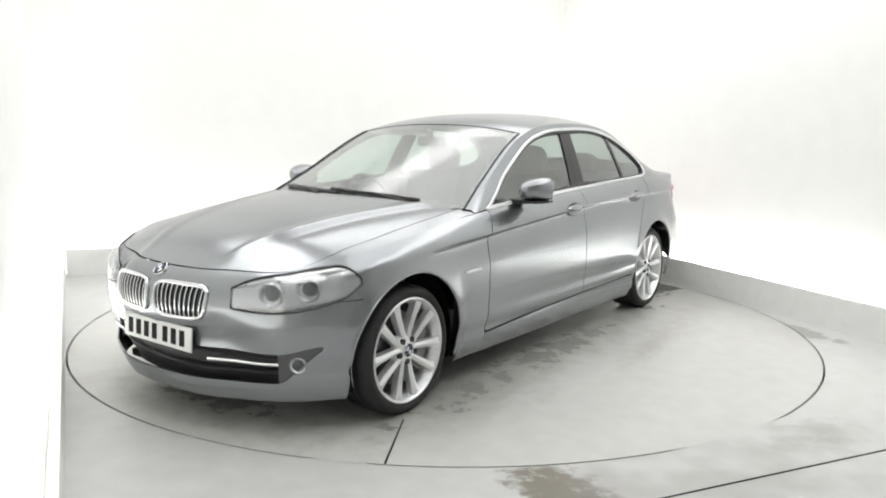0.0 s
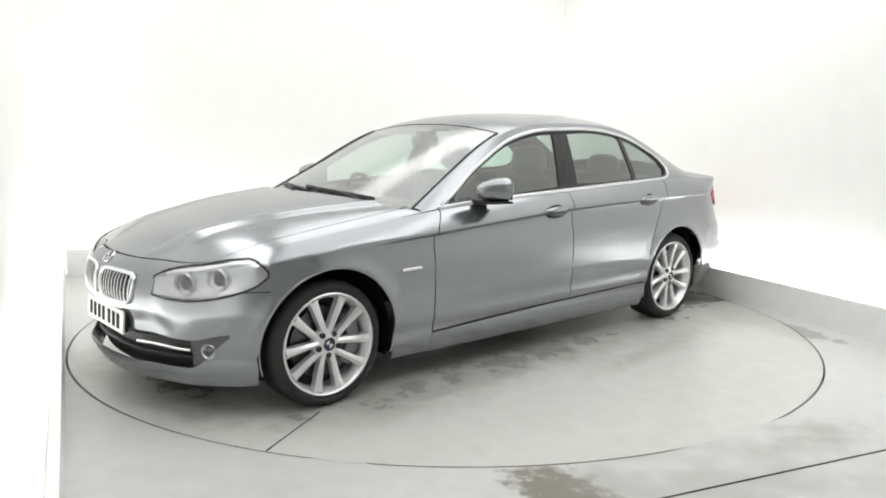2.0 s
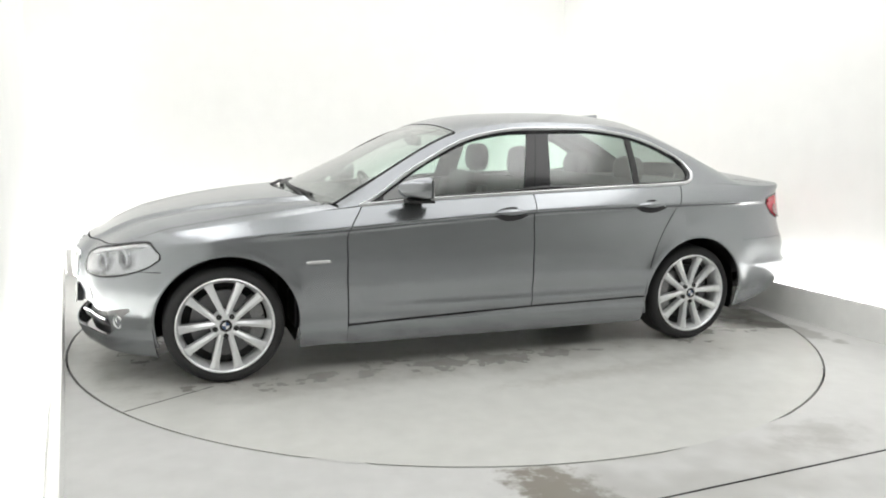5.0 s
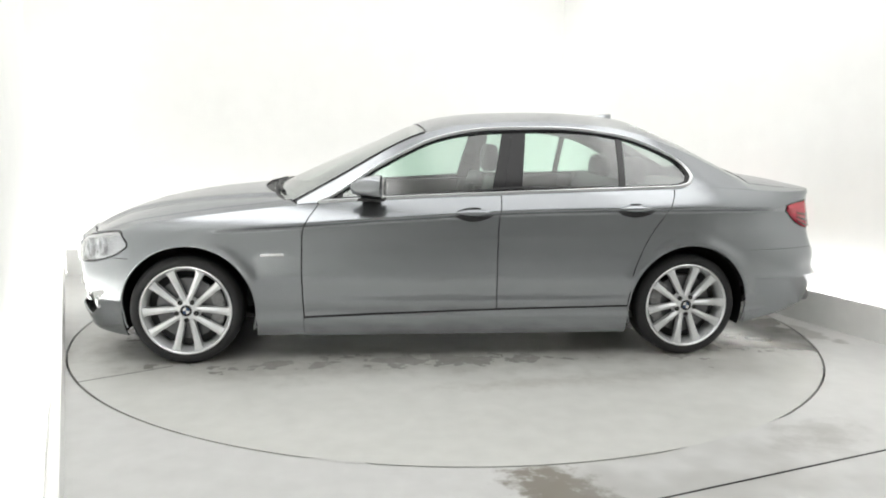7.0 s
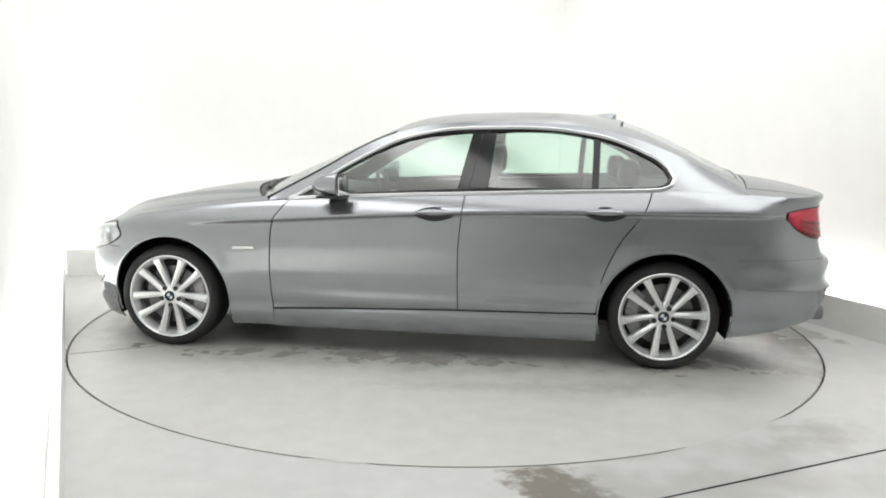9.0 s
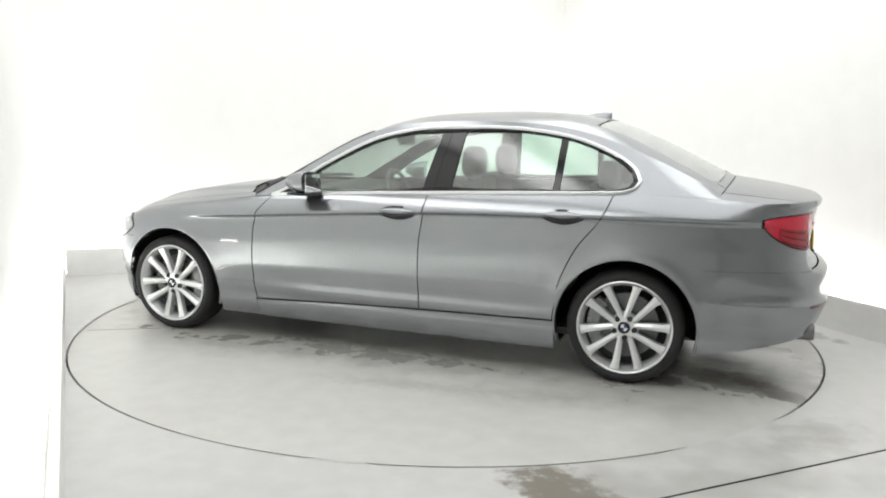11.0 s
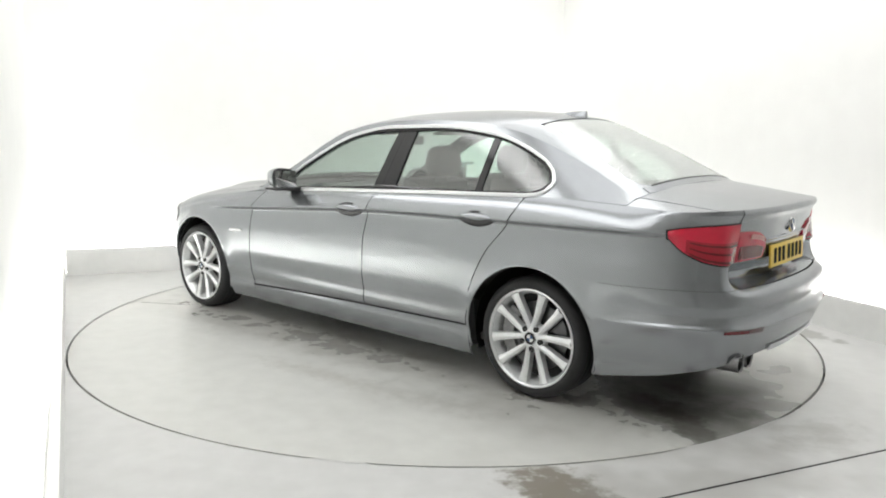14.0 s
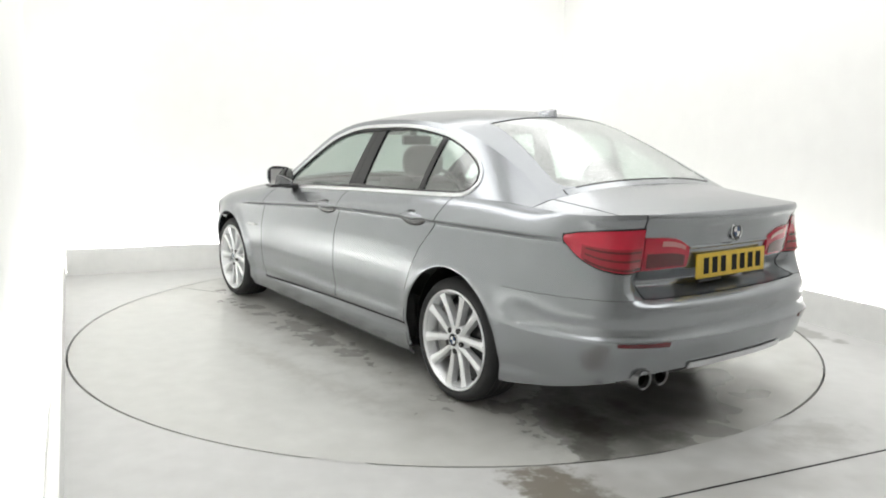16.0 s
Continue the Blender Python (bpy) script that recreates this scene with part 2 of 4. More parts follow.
def curve_of(xs, ys):
    """A smooth curve through the points, with linear ends."""
    xs, ys = list(xs), list(ys)
    if xs[0] > xs[-1]:
        xs, ys = xs[::-1], ys[::-1]
    xs, ys = np.array(xs, float), np.array(ys, float)
    sl = np.diff(ys) / np.diff(xs)
    k = np.empty(len(xs))
    k[0], k[-1] = sl[0], sl[-1]
    w = np.diff(xs)
    k[1:-1] = (sl[:-1] * w[1:] + sl[1:] * w[:-1]) / (w[1:] + w[:-1])

    def f(x):
        i = int(np.clip(np.searchsorted(xs, x) - 1, 0, len(xs) - 2))
        h = xs[i + 1] - xs[i]
        t = (x - xs[i]) / h
        if t < 0:
            return float(ys[0] + k[0] * (x - xs[0]))
        if t > 1:
            return float(ys[-1] + k[-1] * (x - xs[-1]))
        return float((1 + 2 * t) * (1 - t) ** 2 * ys[i] + t * (1 - t) ** 2 * h * k[i] + t * t * (3 - 2 * t) * ys[i + 1] + t * t * (t - 1) * h * k[i + 1])
    return f


def ease(a, b, x):
    t = min(max((x - a) / (b - a), 0.0), 1.0)
    return t * t * (3 - 2 * t)


def span(a, b, n):
    return [a + (b - a) * i / (n - 1) for i in range(n)]


def sheet(name, grids, mat, parent, label="", thick=0.007, flip=1, sharp=None, out=(0, 0, 0.55)):
    """A panel from one or more grids of points (all in one mesh), turned outwards and given thickness inwards."""
    verts, faces = [], []
    for rows in grids:
        base, w = len(verts), len(rows[0])
        flat = [Vector((p[0], p[1] * flip, p[2])) for r in rows for p in r]
        mid = len(rows) // 2 * w + w // 2
        a, b, c = flat[mid], flat[mid + 1 if mid + 1 < len(flat) and (mid + 1) % w else mid - 1], flat[mid + w if mid + w < len(flat) else mid - w]
        sign = (1 if (mid + 1) % w else -1) * (1 if mid + w < len(flat) else -1)
        nrm = (b - a).cross(c - a) * sign
        core = Vector((a.x * 0.75, 0, out[2]))
        outward = nrm.dot(a - core) > 0
        verts += flat
        for i in range(len(rows) - 1):
            for j in range(w - 1):
                q = (base + i * w + j, base + i * w + j + 1, base + (i + 1) * w + j + 1, base + (i + 1) * w + j)
                faces.append(q if outward else q[::-1])
    me = bpy.data.meshes.new(name)
    me.from_pydata([tuple(v) for v in verts], [], faces)
    bm = bmesh.new()
    bm.from_mesh(me)
    bmesh.ops.remove_doubles(bm, verts=bm.verts, dist=0.0004)
    bmesh.ops.dissolve_degenerate(bm, edges=bm.edges, dist=0.0002)
    bm.to_mesh(me)
    bm.free()
    me.materials.append(mat)
    me.shade_smooth()
    if sharp:
        me.set_sharp_from_angle(angle=radians(sharp))
    ob = new(name, me)
    ob.parent = parent
    if label:
        ob["label"] = label
    if thick:
        s = ob.modifiers.new("thickness", "SOLIDIFY")
        s.thickness, s.offset, s.use_rim = thick, -1, True
        k = ob.modifiers.new("edges", "EDGE_SPLIT")
        k.split_angle = radians(52)
    return ob


# ================= the room =================
def wall_box(name, u0, u1, v0, v1, z0, z1, mat, label, category, turn=ROOM_TURN):
    c = [room(u, v, z, turn) for z in (z0, z1) for u, v in ((u0, v0), (u1, v0), (u1, v1), (u0, v1))]
    f = [(3, 2, 1, 0), (4, 5, 6, 7), (0, 1, 5, 4), (1, 2, 6, 5), (2, 3, 7, 6), (3, 0, 4, 7)]
    return tagged(mesh_ob(name, c, f, mat, smooth=False), label, category, kind="structure")


PL = 0.236
wall_box("wall_back", U_LEFT - 0.8, U_RIGHT + 0.6, V_BACK + TROUGH, V_BACK + TROUGH + 0.2, 0, ROOM_H, WALL, "plain white painted studio back wall", "wall")
wall_box("wall_left", U_PLINTH - TROUGH - 0.22, U_PLINTH - TROUGH - 0.01, V_FRONT, 3.1, 0, ROOM_H, WALL, "plain white painted studio side wall", "wall", LEFT_TURN)
wall_box("wall_right", U_RIGHT + TROUGH, U_RIGHT + TROUGH + 0.2, V_FRONT, V_BACK + TROUGH, 0, ROOM_H, WALL, "plain white painted studio side wall", "wall")
wall_box("wall_front", U_LEFT - 0.6, U_RIGHT + 0.4, V_FRONT - 0.2, V_FRONT, 0, ROOM_H, GREY_WALL, "plain grey wall closing the studio", "wall")
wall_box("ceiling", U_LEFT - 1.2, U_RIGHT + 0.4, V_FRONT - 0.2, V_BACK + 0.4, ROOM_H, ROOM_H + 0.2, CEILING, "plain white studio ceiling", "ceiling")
wall_box("baseboard_back", U_LEFT - 0.06, U_RIGHT, V_BACK, V_BACK + 0.035, 0, PL, PLINTH, "pale grey painted plinth before the white wall", "baseboard")
wall_box("baseboard_left", U_PLINTH - 0.035, U_PLINTH, V_FRONT, 2.69, 0, PL, PLINTH, "pale grey painted plinth before the white wall", "baseboard", LEFT_TURN)
wall_box("baseboard_right", U_RIGHT, U_RIGHT + 0.035, V_FRONT, V_BACK + 0.035, 0, PL, PLINTH, "pale grey painted plinth before the white wall", "baseboard")
wall_box("floor_trough_left", U_PLINTH - TROUGH - 0.01, U_PLINTH - 0.035, V_FRONT, 2.8, -0.02, 0.02, WALL, "white painted lamp trough behind the plinth", "floor", LEFT_TURN)
wall_box("floor_trough_back", U_LEFT - 0.3, U_RIGHT + TROUGH, V_BACK + 0.035, V_BACK + TROUGH, -0.02, 0.02, WALL, "white painted lamp trough behind the plinth", "floor")
wall_box("floor_trough_right", U_RIGHT + 0.035, U_RIGHT + TROUGH, V_FRONT, V_BACK + 0.035, -0.02, 0.02, WALL, "white painted lamp trough behind the plinth", "floor")


def build_floor(radius=2.462, steps=192):
    """The floor with a round opening for the turntable, and the shallow pit under it."""
    verts, faces = [], []
    outer = []
    for i in range(steps):
        a = 2 * math.pi * i / steps
        c, s = math.cos(a), math.sin(a)
        k = min((U_RIGHT + 0.05 if c > 0 else -(U_LEFT - 0.15)) / max(abs(c), 1e-6), (V_BACK + 0.05 if s > 0 else 2.79) / max(abs(s), 1e-6))
        verts.append(room(radius * c, radius * s, 0))
        outer.append(room(k * c, k * s, 0))
    verts += outer
    low = [Vector((v.x, v.y, -0.04)) for v in verts[:steps]]
    verts += low
    for i in range(steps):
        j = (i + 1) % steps
        faces += [(i, j, steps + j, steps + i)[::-1], (i, 2 * steps + i, 2 * steps + j, j)]
    tagged(mesh_ob("floor", verts, faces, FLOOR, smooth=False), "pale grey painted concrete floor with brown stains", "floor", kind="structure")
    front = [room(u, v, z) for u, v, z in ((U_LEFT - 0.05, V_FRONT, 0), (U_RIGHT + 0.05, V_FRONT, 0), (U_RIGHT + 0.05, -2.802, 0), (U_LEFT - 0.05, -2.802, 0), (U_LEFT - 0.05, -2.802, -0.03), (U_RIGHT + 0.05, -2.802, -0.03))]
    tagged(mesh_ob("floor_entrance", front, [(0, 1, 2, 3), (3, 2, 5, 4)], FLOOR, smooth=False), "pale grey painted concrete entrance floor, stained", "floor", kind="structure")
    wall_box("floor_pit", U_LEFT - 0.2, U_RIGHT + 0.2, V_FRONT - 0.2, V_BACK + 0.2, -0.12, -0.045, PIT, "dark shallow pit beneath the turntable", "floor")


build_floor()


def build_joint_glare(a0, a1, steps=24):
    """Pale filler added over the joint round the turntable where glare hides its line, fixed to the floor's edge."""
    verts, faces = [], []
    for i in range(steps):
        a = radians(a0 + (a1 - a0) * i / (steps - 1))
        k = 0.0121 * min(1.0, 5 * min(i, steps - 1 - i) / (steps - 1))
        for r, z in ((2.4640, 0.0012), (2.4625 - k, 0.0010), (2.4625 - k, -0.03)):
            verts.append((r * math.cos(a), r * math.sin(a), z))
    for i in range(steps - 1):
        for j in range(2):
            q = 3 * i + j
            faces.append((q, q + 3, q + 4, q + 1))
    tagged(mesh_ob("floor_joint", verts, faces, FLOOR, smooth=False), "pale filler over the turntable's joint, standing in for glare", "floor", kind="structure")


build_joint_glare(-67.5, -47.0)
build_joint_glare(-103.5, -96.5)


def build_turntable():
    root = tagged(new("turntable"), "round pale grey painted turntable, dirty from tyres, car's shade painted in", "turntable")
    slot, r0, r1 = radians(30.6), 1.95, 2.450
    half = 0.005 / r1
    angles = sorted([2 * math.pi * i / 180 for i in range(180) if abs(2 * math.pi * i / 180 - slot) > 0.02] + [slot - half, slot + half])
    bm = bmesh.new()
    radii = [0.6, 1.2, r0, r1]
    centre = bm.verts.new((0, 0, 0))
    rings = [[bm.verts.new((r * math.cos(a), r * math.sin(a), 0)) for a in angles] for r in radii]
    rim = [bm.verts.new((r1 * math.cos(a), r1 * math.sin(a), -0.038)) for a in angles]
    n = len(angles)
    gap = angles.index(slot - half)
    for i in range(n):
        j = (i + 1) % n
        bm.faces.new((centre, rings[0][i], rings[0][j]))
        for k in range(3):
            if not (k == 2 and i == gap):
                bm.faces.new((rings[k][i], rings[k + 1][i], rings[k + 1][j], rings[k][j]))
        bm.faces.new((rings[3][i], rim[i], rim[j], rings[3][j]))
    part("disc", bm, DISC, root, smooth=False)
    bm = bmesh.new()
    ring = [[bm.verts.new((r * math.cos(2 * math.pi * i / 120), r * math.sin(2 * math.pi * i / 120), -0.03)) for i in range(120)] for r in (1.8, 2.449)]
    for i in range(120):
        j = (i + 1) % 120
        bm.faces.new((ring[0][i], ring[1][i], ring[1][j], ring[0][j]))
    part("under_frame", bm, PIT, root, "dark steel frame under the plate joint", smooth=False)
    return root


def ceiling_lamps():
    for lu, lv, su, sv, watts in LAMPS:
        root = tagged(new("ceiling_lamp"), "long white fluorescent ceiling lamp with a bright diffuser", "ceiling lamp", "ceiling lamps")
        root.matrix_world = Matrix.Translation(room(lu, lv, ROOM_H)) @ pose(0, 0, 0, 0, 0, ROOM_TURN)
        part("housing", box_bm((su + 0.04, sv + 0.04, 0.05), (0, 0, -0.026)), CEILING, root, smooth=False)
        part("diffuser", box_bm((su, sv, 0.02), (0, 0, -0.062)), LAMP_GLOW, root, "bright white diffuser", smooth=False)


def strip_lamps():
    for place, length, turn, watts in STRIPS:
        root = tagged(new("strip_lamp"), "long white strip lamp lying behind the plinth", "strip lamp", "strip lamps")
        root.matrix_world = Matrix.Translation((place.x, place.y, 0.02)) @ pose(0, 0, 0, 0, 0, turn)
        part("housing", box_bm((length, 0.09, 0.03), (0, 0, 0.015)), CEILING, root, smooth=False)
        part("diffuser", box_bm((length - 0.02, 0.08, 0.018), (0, 0, 0.039)), LAMP_GLOW, root, "bright white diffuser", smooth=False)


strip_lamps()
ceiling_lamps()
turntable = build_turntable()


# ================= the car: surfaces =================
HUB_X, HUB_Z, ARCH = 1.484, 0.312, 0.380
FX = 1.470  # middle of the front arch, a little behind the hub
PLAN = [(2.328, 0), (2.320, 0.15), (2.290, 0.32), (2.204, 0.50), (2.09, 0.665), (1.945, 0.80), (1.80, 0.875), (1.63, 0.905), (1.484, 0.915), (1.1, 0.912),
        (0.7, 0.912), (0.0, 0.92), (-0.7, 0.925), (-1.1, 0.928), (-1.484, 0.930), (-1.75, 0.918), (-2.0, 0.893), (-2.215, 0.843), (-2.385, 0.742),
        (-2.484, 0.56), (-2.530, 0.30), (-2.541, 0.13), (-2.543, 0)]
_idx = list(range(len(PLAN)))
plan_x, plan_y = curve_of(_idx, [p[0] for p in PLAN]), curve_of(_idx, [p[1] for p in PLAN])
A_END = len(PLAN) - 1.0
_fine = np.linspace(0, A_END, 1500)
_fx = np.array([plan_x(a) for a in _fine])
_fy = np.array([plan_y(a) for a in _fine])


def a_at_x(x):
    return float(np.interp(-x, -_fx, _fine))


def a_front_y(y):
    k = _fine < 8
    return float(np.interp(y, _fy[k], _fine[k]))


def a_rear_y(y):
    k = _fine > 15
    return float(np.interp(-y, -_fy[k], _fine[k]))


crease_z = curve_of([2.3, 2.0, 1.6, 1.25, 0.82, 0.31, -0.31, -1.315, -2.08, -2.5], [0.62, 0.69, 0.752, 0.785, 0.811, 0.845, 0.882, 0.905, 0.907, 0.90])
shoulder_z = curve_of([2.3, 2.1, 1.95, 1.75, 1.484, 1.1, 0.86, 0.70, 0.2, -0.33, -0.85, -1.37, -1.65, -1.95, -2.2, -2.4, -2.6],
                      [0.720, 0.730, 0.756, 0.802, 0.838, 0.885, 0.915, 0.930, 0.960, 0.984, 1.006, 1.024, 1.026, 1.014, 1.004, 1.012, 1.022])
front_in = curve_of([0.14, 0.19, 0.25, 0.30, 0.42, 0.50, 0.58, 0.65, 0.69, 0.72, 0.74], [0.11, 0.08, 0.062, 0.074, 0.092, 0.070, 0.060, 0.078, 0.108, 0.150, 0.20])
rear_in = curve_of([0.20, 0.27, 0.33, 0.40, 0.475, 0.488, 0.504, 0.60, 0.635, 0.655, 0.68, 0.78, 0.93, 0.97, 1.0, 1.03], [0.14, 0.095, 0.056, 0.026, 0.002, 0.0, 0.012, 0.016, 0.022, 0.060, 0.128, 0.128, 0.100, 0.090, 0.074, 0.097])


tail_in = curve_of([0.20, 0.27, 0.33, 0.40, 0.475, 0.488, 0.504, 0.60, 0.655, 0.70, 0.78, 0.93, 0.97, 1.0, 1.03], [0.11, 0.072, 0.044, 0.021, 0.002, 0.0, 0.011, 0.020, 0.036, 0.052, 0.072, 0.090, 0.086, 0.080, 0.100])


def side_in(x, z):
    zc, zs = crease_z(x), shoulder_z(x)
    w = ease(1.42, 1.0, x)
    up = zs - zc
    knots = [0.10, 0.16, 0.22, 0.265, 0.285, 0.36, 0.50, max(0.56, zc - 0.16), zc - 0.024, zc, zc + 0.25 * up, zc + 0.5 * up, zc + 0.75 * up, zs, zs + 0.1]
    vals = [0.12, 0.062, 0.040, 0.030, 0.036, 0.012, 0.0, 0.003, 0.011 + (0.013 + 0.004 * ease(-1.5, -0.9, x)) * w, 0.012 - 0.010 * w, 0.020 - 0.004 * w, 0.034, 0.056, 0.090, 0.2]
    d = 0.6 * float(np.interp(z, knots, vals)) + 0.2 * (float(np.interp(z - 0.004, knots, vals)) + float(np.interp(z + 0.004, knots, vals)))
    ledge = ease(1.0, 0.2, x) * ease(-1.3, -0.9, x)
    d += ledge * (0.007 * math.exp(-((z - 0.405) / 0.035) ** 2) - 0.006 * math.exp(-((z - 0.338) / 0.024) ** 2))
    d += ease(0.60, 0.86, z) * (0.012 * ease(1.0, 0.4, x) + 0.022 * ease(-0.9, -2.0, x))
    for hx in (FX, -HUB_X):
        r = math.hypot(x - hx, z - HUB_Z)
        d -= 0.013 * math.exp(-((r - ARCH - 0.005) / 0.045) ** 2) * ease(0.86, 0.66, z)
    if x < -1.88:
        d += 0.022 * ease(-1.88, -2.05, x) * ease(0.488, 0.28, z)
        d += 0.010 * ease(-1.88, -2.02, x) * ease(0.486, 0.504, z) * ease(0.66, 0.56, z)
    return d


def skin(a, z, out=0.0):
    """A point of the lower body: a runs from the middle of the nose round the flank to the middle of the tail."""
    x, y = plan_x(a), plan_y(a)
    e = 0.02
    tx, ty = plan_x(min(a + e, A_END)) - plan_x(max(a - e, 0)), plan_y(min(a + e, A_END)) - plan_y(max(a - e, 0))
    if a < e or a > A_END - e:
        ty, tx = (1, 0) if a < e else (-1, 0)
    n = math.hypot(tx, ty)
    nx, ny = ty / n, -tx / n
    wf, wr = (ease(0.68, 0.40, y) if x > 1 else 0.0), ease(-1.92, -2.34, x)
    d = side_in(x, z) * (1 - wf - wr) + (front_in(z) * wf if wf else 0) + (((rear_in(z) - tail_in(z)) * ease(0.70, 0.58, y) + tail_in(z)) * wr if wr else 0) - out
    if x > 1.9:
        d += 0.011 * math.exp(-((y - 0.435) / 0.055) ** 2) * ease(0.38, 0.54, z) * ease(0.73, 0.64, z)
    return Vector((x - nx * d, y - ny * d, z))


def flank(x, z, out=0.0):
    return skin(a_at_x(x), z, out)


# pairs of rows (rail x, y, z; middle x, z) from the cowl over the roof to the boot
RIDGE = [((0.86, 0.792, 0.930), (1.06, 0.965)), ((0.60, 0.728, 1.075), (0.72, 1.125)), ((0.30, 0.678, 1.248), (0.40, 1.265)), ((0.10, 0.655, 1.332), (0.12, 1.388)),
         ((-0.14, 0.640, 1.385), (-0.12, 1.445)), ((-0.49, 0.632, 1.406), (-0.5, 1.473)), ((-0.90, 0.626, 1.395), (-0.9, 1.473)),
         ((-1.20, 0.622, 1.348), (-1.27, 1.432)), ((-1.50, 0.630, 1.245), (-1.55, 1.324)), ((-1.75, 0.652, 1.132), (-1.80, 1.203)), ((-1.93, 0.700, 1.040), (-2.0, 1.102))]
_r = list(range(len(RIDGE)))
rail = [curve_of(_r, [row[0][i] for row in RIDGE]) for i in range(3)]
ridge = [curve_of(_r, [row[1][i] for row in RIDGE]) for i in range(2)]
_rail_x = np.array([rail[0](u) for u in np.linspace(0, 10, 600)])


def u_at_x(x):
    return float(np.interp(-x, -_rail_x, np.linspace(0, 10, 600)))


def top(u, v, out=0.0):
    """A point of windscreen, roof or rear window: u along the car, v from -1 to 1 across it."""
    rx, ry, rz, cx, cz = rail[0](u), rail[1](u), rail[2](u), ridge[0](u), ridge[1](u)
    w = abs(v)
    return Vector((cx + (rx - cx) * w ** 2, ry * v, cz + (rz - cz) * w ** 2.4 + out))


def cabin(x, z, out=0.0):
    """A point of the cabin's side, between the shoulder and the roof rail."""
    u = u_at_x(x)
    b = flank(x, shoulder_z(x))
    zr, yr = rail[2](u), rail[1](u)
    t = (z - b.z) / max(zr - b.z, 0.004)
    return Vector((x, b.y + (yr - b.y) * (0.80 * t + 0.20 * t * t) + out, z))


DLO_TOP = curve_of([0.74, 0.70, 0.60, 0.45, 0.295, 0.10, -0.144, -0.49, -0.915, -1.20, -1.36, -1.45, -1.50, -1.518],
                   [0.930, 0.945, 1.000, 1.100, 1.188, 1.283, 1.345, 1.368, 1.356, 1.300, 1.234, 1.182, 1.132, 1.096])
DLO_LOW = curve_of([0.74, 0.70, 0.2, -0.33, -0.85, -1.30, -1.40, -1.465, -1.503, -1.518], [0.930, 0.933, 0.963, 0.987, 1.009, 1.026, 1.031, 1.043, 1.068, 1.096])
X_A, X_C = 0.735, -1.517
DLO_XS = [X_A + (X_C - X_A) * (0.5 - 0.5 * math.cos(math.pi * i / 60)) for i in range(61)]

hood_mid = curve_of([2.3, 2.12, 1.95, 1.7, 1.4, 1.1, 0.9], [0.67, 0.745, 0.830, 0.896, 0.949, 0.982, 0.993])


def hood(u, v):
    """Bonnet surface, u from nose to cowl, v across, both edges on the shoulder."""
    def raw(u):
        xe, xc = 1.99 + (0.86 - 1.99) * u, 2.125 + (1.08 - 2.125) * u
        e = flank(xe, shoulder_z(xe))
        w = abs(v)
        z = hood_mid(xc) + (e.z - hood_mid(xc)) * w ** 3.0
        yc = 0.30 + 0.28 * u
        z += 0.010 * math.exp(-((w * e.y - yc) / 0.035) ** 2) * ease(0, 0.1, u) - 0.006 * math.exp(-((w * e.y - yc - 0.07) / 0.04) ** 2) * ease(0, 0.1, u)
        return Vector((xc + (e.x - xc) * w ** 2.2, e.y * v, z))
    p = raw(u)
    a = a_at_x(1.99) * abs(v)
    q = skin(a, nose_top(a))
    q.y *= 1 if v >= 0 else -1
    return p + (q - raw(0.0)) * (1 - u) ** 5


def deck(u, v):
    """Boot deck, u from the rear window to the lip, v across."""
    def raw(u):
        xe, xc = -1.93 + (-2.30 + 1.93) * u, -2.0 + (-2.43 + 2.0) * u
        e = flank(xe, shoulder_z(xe))
        zc = 1.102 + (1.036 - 1.102) * u + 0.012 * u * u
        w = abs(v)
        return Vector((xc + (e.x - xc) * w ** 2.2, e.y * v, zc + (e.z - zc) * w ** 2.8))
    p = raw(u)
    a = A_END - (A_END - a_at_x(-2.30)) * abs(v)
    q = skin(a, shoulder_z(plan_x(a)))
    q.y *= 1 if v >= 0 else -1
    return p + (q - raw(1.0)) * u ** 4


# seams of the flank
seam_f = curve_of([0.20, 0.25, 0.64, 0.80, 0.94], [0.822, 0.823, 0.831, 0.817, 0.722])
seam_b = curve_of([0.25, 0.80, 0.99], [-0.300, -0.304, -0.326])
seam_c = curve_of([0.45, 0.60, 0.73, 0.90, 1.073], [-1.10, -1.15, -1.213, -1.338, -1.409])
sill_z = curve_of([0.9, 0.82, -0.30, -0.93, -1.12], [0.260, 0.263, 0.300, 0.313, 0.318])


def arch_x(hx, z, side, r=ARCH):
    k = r * r - (z - HUB_Z) ** 2
    return hx + side * math.sqrt(k) if k > 0 else None


def arch_z(hx, x, r=ARCH):
    k = r * r - (x - hx) ** 2
    return HUB_Z + math.sqrt(max(k, 0))


# head lamp outline along the nose: lower and upper edge by a
A_L0, A_L1 = a_front_y(0.470), a_at_x(1.80)
lamp_low = curve_of([A_L0, A_L0 + 0.15 * (A_L1 - A_L0), A_L0 + 0.45 * (A_L1 - A_L0), A_L0 + 0.7 * (A_L1 - A_L0), A_L0 + 0.93 * (A_L1 - A_L0), A_L1], [0.574, 0.568, 0.572, 0.602, 0.650, 0.676])
lamp_top = curve_of([A_L0, A_L0 + 0.12 * (A_L1 - A_L0), A_L0 + 0.45 * (A_L1 - A_L0), A_L0 + 0.7 * (A_L1 - A_L0), A_L0 + 0.93 * (A_L1 - A_L0), A_L1], [0.658, 0.690, 0.728, 0.750, 0.738, 0.702])


def lamp_edge(a):
    return min(lamp_top(a), nose_top(a) - 0.006)


def nose_top(a):
    return shoulder_z(plan_x(a))


